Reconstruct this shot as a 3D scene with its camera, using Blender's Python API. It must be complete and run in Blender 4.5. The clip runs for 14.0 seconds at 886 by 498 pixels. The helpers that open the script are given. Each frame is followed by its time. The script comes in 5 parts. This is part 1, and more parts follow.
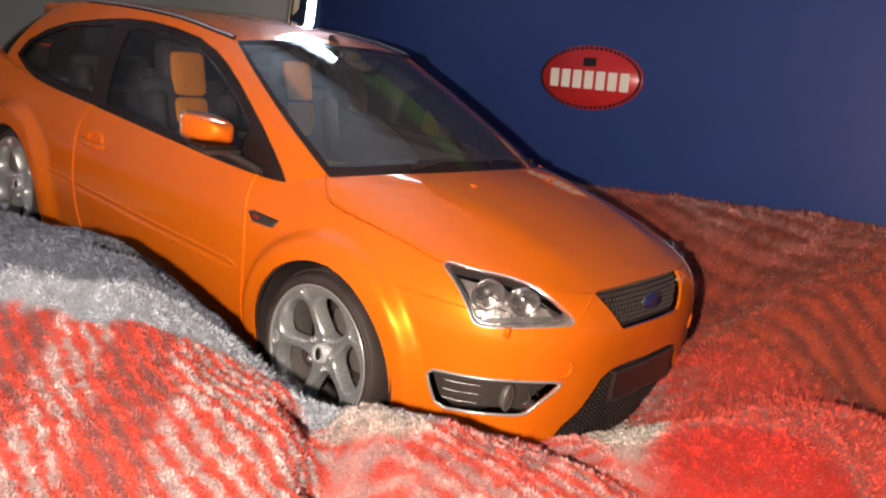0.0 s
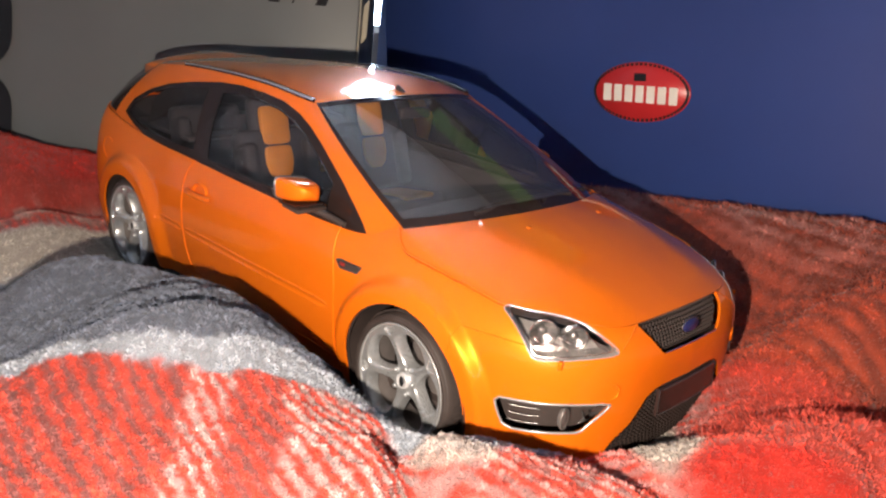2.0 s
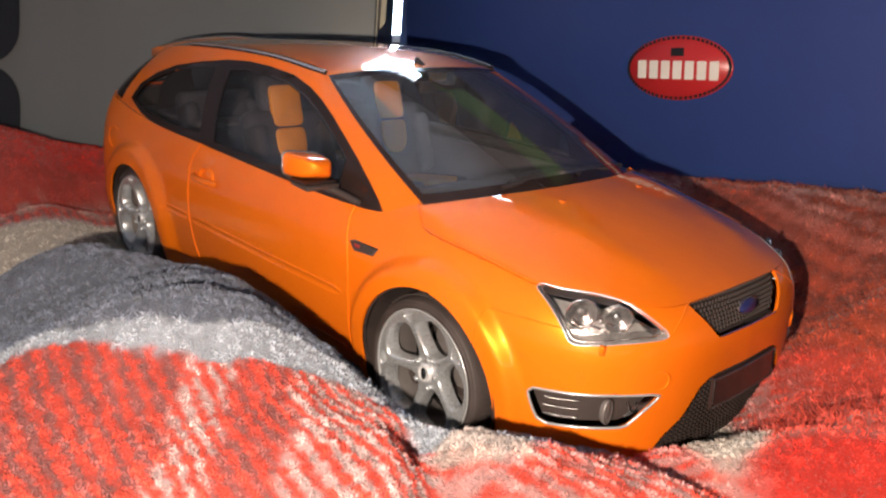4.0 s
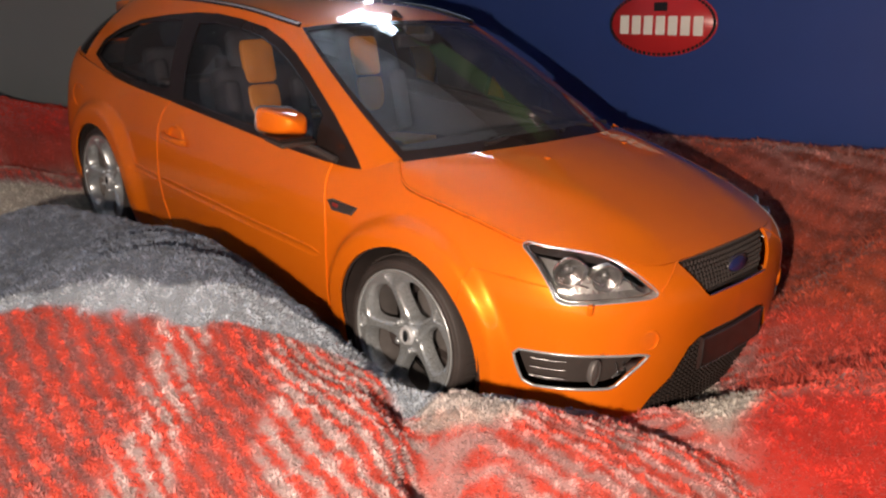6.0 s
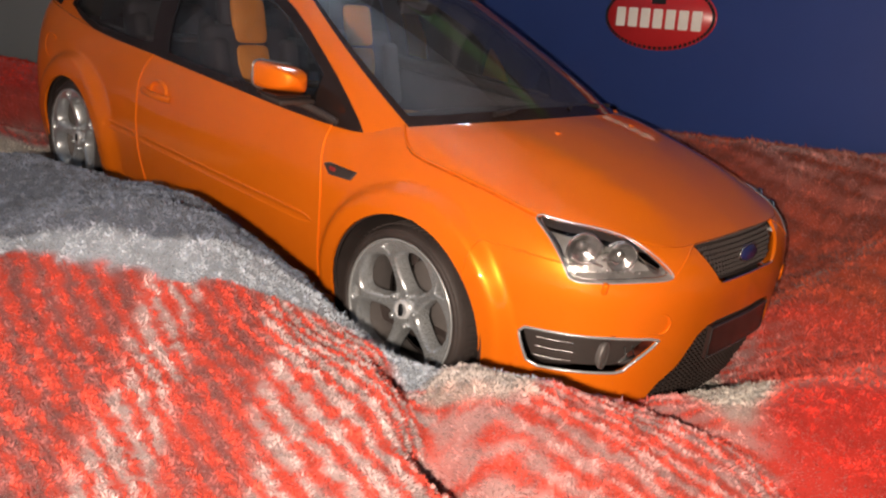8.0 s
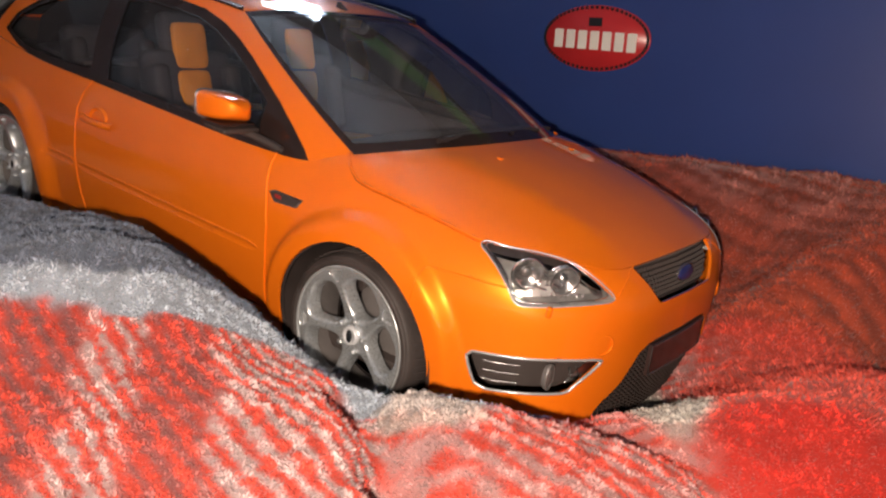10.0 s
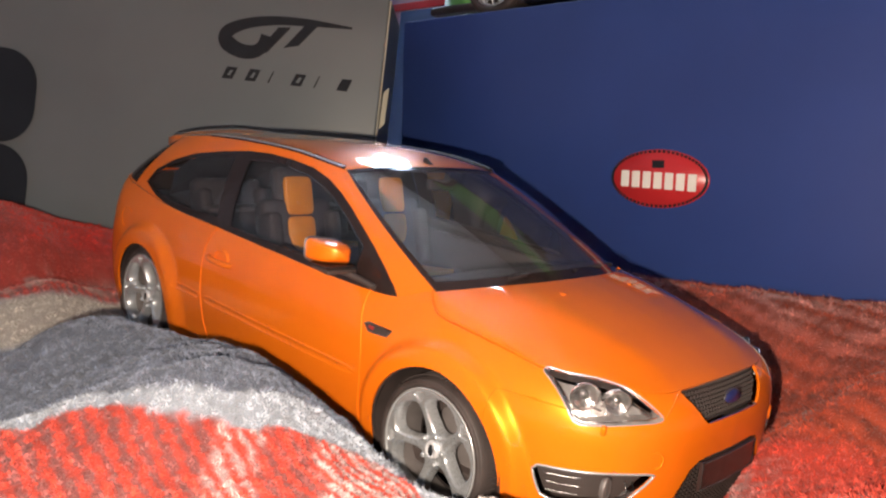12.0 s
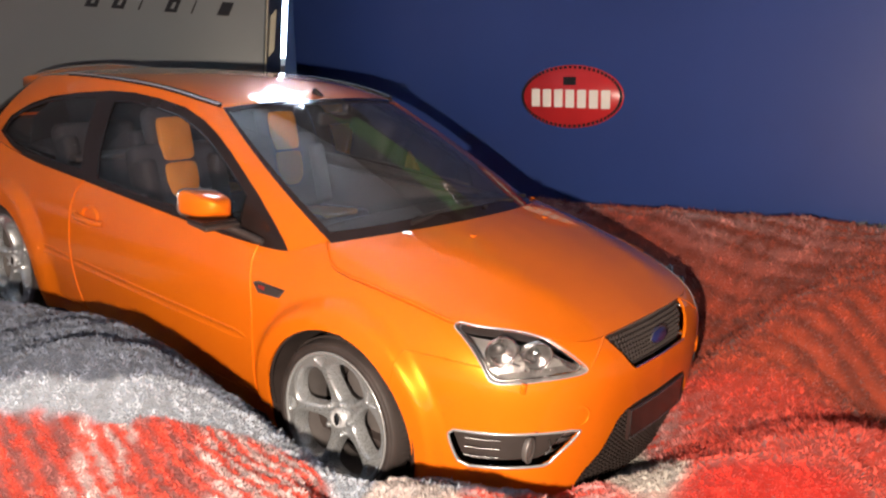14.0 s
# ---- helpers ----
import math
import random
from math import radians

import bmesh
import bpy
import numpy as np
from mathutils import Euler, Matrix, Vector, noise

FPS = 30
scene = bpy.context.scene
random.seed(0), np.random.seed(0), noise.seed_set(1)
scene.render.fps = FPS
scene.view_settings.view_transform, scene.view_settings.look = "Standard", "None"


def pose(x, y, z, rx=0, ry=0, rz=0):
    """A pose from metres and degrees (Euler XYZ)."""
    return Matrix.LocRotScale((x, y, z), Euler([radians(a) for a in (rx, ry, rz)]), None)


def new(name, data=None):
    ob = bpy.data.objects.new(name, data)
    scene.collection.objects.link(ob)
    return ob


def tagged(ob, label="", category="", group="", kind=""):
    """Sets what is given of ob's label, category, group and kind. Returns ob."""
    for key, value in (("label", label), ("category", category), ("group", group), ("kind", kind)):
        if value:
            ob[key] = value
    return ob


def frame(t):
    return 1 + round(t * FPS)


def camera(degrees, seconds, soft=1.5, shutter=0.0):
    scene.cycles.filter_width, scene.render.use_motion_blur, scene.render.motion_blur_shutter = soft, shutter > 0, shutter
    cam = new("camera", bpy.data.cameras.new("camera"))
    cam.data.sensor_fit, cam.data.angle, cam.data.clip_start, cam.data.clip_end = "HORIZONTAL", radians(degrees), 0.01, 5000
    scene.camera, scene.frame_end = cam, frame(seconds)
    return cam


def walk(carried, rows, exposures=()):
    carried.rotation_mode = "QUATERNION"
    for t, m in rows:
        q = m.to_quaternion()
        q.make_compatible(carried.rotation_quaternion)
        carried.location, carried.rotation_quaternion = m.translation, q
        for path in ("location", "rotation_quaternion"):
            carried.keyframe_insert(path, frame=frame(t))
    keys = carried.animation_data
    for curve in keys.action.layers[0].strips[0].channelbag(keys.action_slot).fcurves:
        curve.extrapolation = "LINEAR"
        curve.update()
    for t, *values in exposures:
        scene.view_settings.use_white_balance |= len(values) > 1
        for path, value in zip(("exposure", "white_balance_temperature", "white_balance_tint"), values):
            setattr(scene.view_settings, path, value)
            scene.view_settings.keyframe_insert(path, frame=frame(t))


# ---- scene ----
cam = camera(56.01, 14.0, 2.3)
PATH = [
    (0, 0.12711, -0.17001, 0.05796, 83.600, -8.509, 39.364),
    (0.5, 0.13656, -0.17419, 0.07031, 82.031, -8.510, 40.360),
    (1, 0.15622, -0.19020, 0.08480, 82.279, -6.066, 43.341),
    (1.5, 0.15877, -0.18469, 0.09055, 81.767, -5.794, 43.711),
    (2, 0.14379, -0.18829, 0.07885, 80.781, -5.030, 44.211),
    (2.2, 0.14032, -0.18972, 0.07705, 80.417, -5.356, 44.880),
    (4.3, 0.13176, -0.17276, 0.06770, 81.599, -3.702, 45.871),
    (4.5, 0.13268, -0.17322, 0.06778, 81.671, -3.780, 44.922),
    (5, 0.12266, -0.17081, 0.06255, 79.509, -4.593, 44.301),
    (5.5, 0.12027, -0.16777, 0.06313, 78.206, -5.671, 42.882),
    (6, 0.12668, -0.17039, 0.06562, 79.184, -3.789, 44.226),
    (6.5, 0.12319, -0.17528, 0.06110, 77.090, -5.210, 48.887),
    (7, 0.12593, -0.17713, 0.06062, 78.837, -5.640, 48.063),
    (7.5, 0.11877, -0.17672, 0.05692, 79.815, -6.604, 44.201),
    (8, 0.11462, -0.17175, 0.05702, 79.551, -7.627, 41.540),
    (8.2, 0.11435, -0.17052, 0.05730, 78.727, -7.162, 41.106),
    (10.3, 0.11584, -0.17554, 0.06034, 81.552, -7.378, 37.339),
    (10.5, 0.12096, -0.18595, 0.05872, 82.977, -8.390, 39.561),
    (11, 0.13607, -0.19904, 0.06095, 90.044, -8.125, 42.642),
    (11.5, 0.13709, -0.19622, 0.06404, 90.999, -7.711, 44.230),
    (12, 0.13493, -0.19296, 0.06589, 88.406, -6.511, 43.617),
    (12.5, 0.13038, -0.18858, 0.06797, 86.707, -6.067, 42.057),
    (13, 0.12423, -0.18376, 0.06777, 85.110, -5.830, 41.024),
    (13.5, 0.12337, -0.17112, 0.07219, 83.543, -3.883, 39.889),
    (14, 0.12372, -0.17343, 0.07041, 83.455, -3.217, 37.922),
]
LEVELS = [(0, 0.05), (0.5, 0.05), (1, 0.52), (1.5, 0.66), (2, 0.52), (4.5, 0.20), (5, -0.02), (5.5, -0.14), (6.5, -0.25), (8, -0.20), (10.5, -0.06), (11, 0.46), (11.5, 0.54), (12, 0.52), (12.5, 0.48), (13, 0.48), (13.5, 0.44), (14, 0.40)]
walk(cam, [(t, pose(*place)) for t, *place in PATH], LEVELS)

# ---- light ----
world = bpy.data.worlds.new("dim_room")
scene.world = world
world.use_nodes = True
world.node_tree.nodes["Background"].inputs[0].default_value = (0.30, 0.38, 0.55, 1)
world.node_tree.nodes["Background"].inputs[1].default_value = 0.05


def lamp(name, kind, m, energy, colour, size=0.01):
    data = bpy.data.lights.new(name, kind)
    data.energy, data.color = energy, colour
    if kind == "AREA":
        data.size = size
    elif kind == "POINT":
        data.shadow_soft_size = size
    ob = new(name, data)
    ob.matrix_world = m
    return ob


# the phone's own small flash, held beside its lens
lamp("phone_flash", "POINT", pose(0.1200, -0.1970, 0.0560), 2.6, (1.0, 0.83, 0.68), 0.0022)

DAYLIGHT = 28.0

# ---- materials ----


def nodes_of(name):
    m = bpy.data.materials.new(name)
    m.use_nodes = True
    return m, m.node_tree.nodes, m.node_tree.links, m.node_tree.nodes["Principled BSDF"]


def material(name, colour, rough=0.5, metal=0.0, spread=0.08, scale=60.0, bump=0.0, bump_scale=400.0, coat=0.0, gloss=0.5):
    """A surface with uneven colour at two scales and a fine relief."""
    m, nodes, links, bsdf = nodes_of(name)
    coords = nodes.new("ShaderNodeTexCoord")
    large = nodes.new("ShaderNodeTexNoise")
    large.inputs["Scale"].default_value = scale
    large.inputs["Detail"].default_value = 5
    links.new(coords.outputs["Object"], large.inputs["Vector"])
    ramp = nodes.new("ShaderNodeMapRange")
    ramp.inputs["From Min"].default_value, ramp.inputs["From Max"].default_value = 0.3, 0.7
    ramp.inputs["To Min"].default_value, ramp.inputs["To Max"].default_value = 1 - spread, 1 + spread
    links.new(large.outputs["Fac"], ramp.inputs["Value"])
    tint = nodes.new("ShaderNodeMix")
    tint.data_type, tint.blend_type = "RGBA", "MULTIPLY"
    tint.inputs["Factor"].default_value = 1
    tint.inputs["A"].default_value = (*colour, 1)
    links.new(ramp.outputs["Result"], tint.inputs["B"])
    links.new(tint.outputs["Result"], bsdf.inputs["Base Color"])
    fine = nodes.new("ShaderNodeTexNoise")
    fine.inputs["Scale"].default_value = bump_scale
    fine.inputs["Detail"].default_value = 4
    links.new(coords.outputs["Object"], fine.inputs["Vector"])
    rr = nodes.new("ShaderNodeMapRange")
    rr.inputs["To Min"].default_value, rr.inputs["To Max"].default_value = max(0.0, rough * 0.8), min(1.0, rough * 1.2)
    links.new(fine.outputs["Fac"], rr.inputs["Value"])
    links.new(rr.outputs["Result"], bsdf.inputs["Roughness"])
    bsdf.inputs["Metallic"].default_value = metal
    bsdf.inputs["Coat Weight"].default_value = coat
    bsdf.inputs["Specular IOR Level"].default_value = gloss
    bsdf.inputs["Coat Roughness"].default_value = 0.03
    if bump:
        relief = nodes.new("ShaderNodeBump")
        relief.inputs["Strength"].default_value = bump
        relief.inputs["Distance"].default_value = 0.0004
        links.new(fine.outputs["Fac"], relief.inputs["Height"])
        links.new(relief.outputs["Normal"], bsdf.inputs["Normal"])
    return m


def glass(name, tint=(0.9, 0.92, 0.92), through_share=0.9, rough=0.01, ior=1.5, haze_dust=0.0):
    """A thin tinted pane: mostly clear, with a mirror-like gloss that grows at a slant, dusty specks and a pale film
    painted as haze.
    """
    m, nodes, links, bsdf = nodes_of(name)
    nodes.remove(bsdf)
    clear = nodes.new("ShaderNodeBsdfTransparent")
    clear.inputs["Color"].default_value = (*[c * through_share for c in tint], 1)
    gloss = nodes.new("ShaderNodeBsdfGlossy")
    gloss.inputs["Roughness"].default_value = rough
    fresnel = nodes.new("ShaderNodeFresnel")
    fresnel.inputs["IOR"].default_value = ior
    both = nodes.new("ShaderNodeMixShader")
    links.new(fresnel.outputs[0], both.inputs[0])
    links.new(clear.outputs[0], both.inputs[1])
    links.new(gloss.outputs[0], both.inputs[2])
    # pale film that stands in for the veil of haze and reflections on the pane
    film = nodes.new("ShaderNodeBsdfDiffuse")
    film.inputs["Color"].default_value = (0.75, 0.75, 0.78, 1)
    cloud = nodes.new("ShaderNodeTexNoise")
    cloud.inputs["Scale"].default_value = 120
    cloud.inputs["Detail"].default_value = 6
    share = nodes.new("ShaderNodeMapRange")
    share.inputs["From Min"].default_value, share.inputs["From Max"].default_value = 0.3, 0.7
    share.inputs["To Min"].default_value, share.inputs["To Max"].default_value = haze_dust * 0.5, haze_dust * 1.5
    links.new(cloud.outputs["Fac"], share.inputs["Value"])
    last = nodes.new("ShaderNodeMixShader")
    coords = nodes.new("ShaderNodeTexCoord")
    specks = nodes.new("ShaderNodeTexVoronoi")
    specks.inputs["Scale"].default_value = 300
    links.new(coords.outputs["Object"], specks.inputs["Vector"])
    speck = nodes.new("ShaderNodeMapRange")
    speck.inputs["From Min"].default_value, speck.inputs["From Max"].default_value = 0.02, 0.05
    speck.inputs["To Min"].default_value, speck.inputs["To Max"].default_value = 0.55 if haze_dust else 0.0, 0.0
    links.new(specks.outputs["Distance"], speck.inputs["Value"])
    whole = nodes.new("ShaderNodeMath")
    whole.operation = "MAXIMUM"
    links.new(speck.outputs["Result"], whole.inputs[0])
    links.new(share.outputs["Result"], whole.inputs[1])
    links.new(whole.outputs[0], last.inputs[0])
    links.new(both.outputs[0], last.inputs[1])
    links.new(film.outputs[0], last.inputs[2])
    links.new(last.outputs[0], nodes["Material Output"].inputs["Surface"])
    return m


def car_paint(name, colour, dark, flake=0.25):
    """Metallic lacquer: tiny bright flakes under a clear coat."""
    m, nodes, links, bsdf = nodes_of(name)
    coords = nodes.new("ShaderNodeTexCoord")
    flakes = nodes.new("ShaderNodeTexVoronoi")
    flakes.inputs["Scale"].default_value = 9000
    links.new(coords.outputs["Object"], flakes.inputs["Vector"])
    cloud = nodes.new("ShaderNodeTexNoise")
    cloud.inputs["Scale"].default_value = 45
    cloud.inputs["Detail"].default_value = 4
    links.new(coords.outputs["Object"], cloud.inputs["Vector"])
    mix = nodes.new("ShaderNodeMix")
    mix.data_type = "RGBA"
    mix.inputs["A"].default_value, mix.inputs["B"].default_value = (*dark, 1), (*colour, 1)
    spread = nodes.new("ShaderNodeMapRange")
    spread.inputs["From Min"].default_value, spread.inputs["From Max"].default_value = 0.2, 0.8
    links.new(cloud.outputs["Fac"], spread.inputs["Value"])
    links.new(spread.outputs["Result"], mix.inputs["Factor"])
    links.new(mix.outputs["Result"], bsdf.inputs["Base Color"])
    bump = nodes.new("ShaderNodeBump")
    bump.inputs["Strength"].default_value = 0.05
    bump.inputs["Distance"].default_value = 0.00003
    links.new(flakes.outputs["Color"], bump.inputs["Height"])
    links.new(bump.outputs["Normal"], bsdf.inputs["Normal"])
    bsdf.inputs["Metallic"].default_value = flake
    bsdf.inputs["Roughness"].default_value = 0.36
    bsdf.inputs["Specular IOR Level"].default_value = 0.05
    bsdf.inputs["Coat Weight"].default_value = 1.0
    bsdf.inputs["Coat Roughness"].default_value = 0.006
    bsdf.inputs["Coat IOR"].default_value = 1.42
    return m


ORANGE = car_paint("orange_lacquer", (0.86, 0.185, 0.008), (0.80, 0.162, 0.006), 0.22)
TRIM = material("black_trim", (0.030, 0.022, 0.020), 0.4, 0, 0.2, 120, 0.1, 2000, gloss=0.25)
GLOSS_BLACK = material("gloss_black", (0.022, 0.014, 0.013), 0.10, 0, 0.2, 120, 0.02, 1500, gloss=0.25)
PLATE_BLACK = material("plate_black", (0.040, 0.022, 0.020), 0.22, 0, 0.15, 120, 0.02, 1500, gloss=0.4)
RAIL_BLACK = material("rail_black", (0.008, 0.007, 0.008), 0.05, 0, 0.1, 120, 0, 1500, gloss=0.9)
MATTE = material("matte_black", (0.034, 0.025, 0.023), 0.6, 0, 0.2, 120, 0.2, 2500)
RUBBER = material("tyre_rubber", (0.040, 0.031, 0.029), 0.62, 0, 0.25, 150, 0.3, 3000, gloss=0.4)
SATIN = material("satin_silver", (0.46, 0.47, 0.48), 0.25, 0.5, 0.06, 200, 0.1, 4000)
CAP_SILVER = material("cap_silver", (0.55, 0.55, 0.57), 0.3, 0.15, 0.05, 200, 0.1, 4000)
ALLOY = material("silver_alloy", (0.56, 0.58, 0.60), 0.28, 0.72, 0.06, 200, 0.08, 4000)
CHROME = material("chrome", (0.82, 0.82, 0.84), 0.08, 1.0, 0.03, 100, 0, 500)
BLUE_CARD = material("blue_card", (0.027, 0.052, 0.190), 0.36, 0, 0.10, 14, 0.05, 900, gloss=0.3)
GREY_CARD = material("grey_card", (0.122, 0.136, 0.139), 0.40, 0, 0.06, 20, 0.06, 1200)
RED_PRINT = material("red_print", (0.50, 0.026, 0.030), 0.3, 0, 0.08, 60, 0.03, 900)
WHITE_PRINT = material("white_print", (0.78, 0.76, 0.70), 0.35, 0, 0.05, 80, 0.03, 900)
DARK_PRINT = material("dark_print", (0.016, 0.018, 0.022), 0.3, 0.0, 0.1, 60, 0.03, 900, gloss=0.3)
FOIL = material("dark_foil", (0.030, 0.030, 0.034), 0.16, 0.3, 0.1, 120, 0.15, 700)
CREAM_CARD = material("raw_card_edge", (0.50, 0.46, 0.36), 0.85, 0, 0.1, 90, 0.2, 1500)
GREEN = car_paint("green_lacquer", (0.15, 0.38, 0.12), (0.13, 0.34, 0.10), 0.1)
DEEP_BLUE = car_paint("blue_lacquer", (0.015, 0.06, 0.42), (0.012, 0.05, 0.36), 0.2)
LILAC_CARD = material("lilac_card", (0.47, 0.36, 0.45), 0.45, 0, 0.06, 20, 0.06, 1200)
LIGHT_BLUE_CARD = material("light_blue_card", (0.055, 0.11, 0.24), 0.36, 0, 0.10, 14, 0.05, 900)
SEAT_CLOTH = material("charcoal_seat", (0.045, 0.040, 0.044), 0.75, 0, 0.2, 200, 0.3, 3500)
SEAT_ORANGE = material("orange_seat_insert", (0.80, 0.32, 0.022), 0.55, 0, 0.06, 200, 0.15, 3500)
DASH = material("dashboard_plastic", (0.075, 0.066, 0.070), 0.5, 0, 0.2, 150, 0.3, 3000)
SILVER_BOWL = material("lamp_reflector", (0.90, 0.90, 0.90), 0.13, 1.0, 0.05, 150, 0.25, 1300)
LAMP_SILVER = material("lamp_silver", (0.42, 0.40, 0.39), 0.24, 0.5, 0.30, 300, 0.7, 900)
SMOKE = material("lamp_housing", (0.22, 0.21, 0.21), 0.22, 0.7, 0.3, 500, 0.5, 900)
BLUE_BADGE = material("blue_badge", (0.020, 0.024, 0.10), 0.3, 0, 0.05, 100, 0, 500)
RED_BADGE = material("red_badge", (0.26, 0.02, 0.015), 0.4, 0, 0.05, 100, 0, 500)
BRAKE = material("brake_disc", (0.20, 0.18, 0.175), 0.45, 0.5, 0.1, 300, 0.2, 2500)
WINDOW_GLASS = glass("tinted_window", (0.88, 0.80, 0.78), 0.55, ior=1.6, haze_dust=0.008)
SCREEN_GLASS = glass("windscreen_glass", (0.90, 0.90, 0.93), 0.66, ior=2.1, haze_dust=0.034)
LENS_GLASS = glass("clear_lens", (1.0, 1.0, 1.0), 0.96)
CEILING_WHITE = material("ceiling_white", (0.76, 0.75, 0.74), 0.9, 0, 0.04, 3, 0.2, 60)
PLASTER = material("plaster", (0.17, 0.16, 0.16), 0.9, 0, 0.06, 3, 0.2, 60)
FLOORING = material("floorboards", (0.18, 0.11, 0.06), 0.5, 0, 0.2, 5, 0.2, 60)


# ---- building helpers ----


def mesh_from(name, bm):
    me = bpy.data.meshes.new(name)
    bm.normal_update()
    bm.to_mesh(me)
    bm.free()
    return me


def part(name, bm, mat, parent=None, label="", smooth=True):
    me = mesh_from(name, bm)
    for m in mat if isinstance(mat, (list, tuple)) else [mat]:
        me.materials.append(m)
    if smooth:
        me.polygons.foreach_set("use_smooth", [True] * len(me.polygons))
    ob = new(name, me)
    ob.parent = parent
    if label:
        ob["label"] = label
    return ob


def grid(rows, closed_v=False, bm=None):
    """Faces between rows of points."""
    bm = bm or bmesh.new()
    lines = [[bm.verts.new(p) for p in row] for row in rows]
    for a, b in zip(lines, lines[1:]):
        n = len(a)
        for i in range(n if closed_v else n - 1):
            j = (i + 1) % n
            if len({a[i], a[j], b[j], b[i]}) == 4:
                bm.faces.new((a[i], a[j], b[j], b[i]))
    return bm


def box_mesh(size, centre=(0, 0, 0), bevel=0.0, segments=2, turn=None, bm=None):
    """A block with rounded edges."""
    own = bmesh.new()
    bmesh.ops.create_cube(own, size=1)
    for v in own.verts:
        v.co = Vector((v.co.x * size[0], v.co.y * size[1], v.co.z * size[2]))
    if bevel:
        bmesh.ops.bevel(own, geom=own.edges[:], offset=bevel, segments=segments, profile=0.5, affect="EDGES")
    if turn:
        own.transform(turn)
    own.transform(Matrix.Translation(centre))
    if bm is None:
        return own
    me = bpy.data.meshes.new("piece")
    own.to_mesh(me)
    own.free()
    bm.from_mesh(me)
    bpy.data.meshes.remove(me)
    return bm


def lathe(profile, steps=64, axis="y"):
    """Turns (radius, along) round an axis."""
    rows = []
    for r, a in profile:
        ring = []
        for k in range(steps):
            t = 2 * math.pi * k / steps
            c, s = r * math.cos(t), r * math.sin(t)
            ring.append((c, a, s) if axis == "y" else (a, c, s) if axis == "x" else (c, s, a))
        rows.append(ring)
    return grid(rows, True)


def curve_through(points, per=10):
    """Catmull-Rom through the points, as an array."""
    p = np.array(points, float)
    p = np.vstack([2 * p[0] - p[1], p, 2 * p[-1] - p[-2]])
    out = []
    for i in range(1, len(p) - 2):
        for k in range(per):
            t = k / per
            a, b, c, d = p[i - 1:i + 3]
            out.append(0.5 * (2 * b + (c - a) * t + (2 * a - 5 * b + 4 * c - d) * t * t + (3 * b - a - 3 * c + d) * t ** 3))
    out.append(p[-2])
    return np.array(out)


def smooth_step(a, b, x):
    t = np.clip((np.asarray(x, float) - a) / (b - a), 0, 1)
    return t * t * (3 - 2 * t)


# ---- the room ----
ROOM = (-2.6, 1.5, -1.4, 1.35, -0.5, 2.6)
WIN = (-2.42, -1.20, 0.28, 1.80)  # window in the north wall: x from, x to, z from, z to


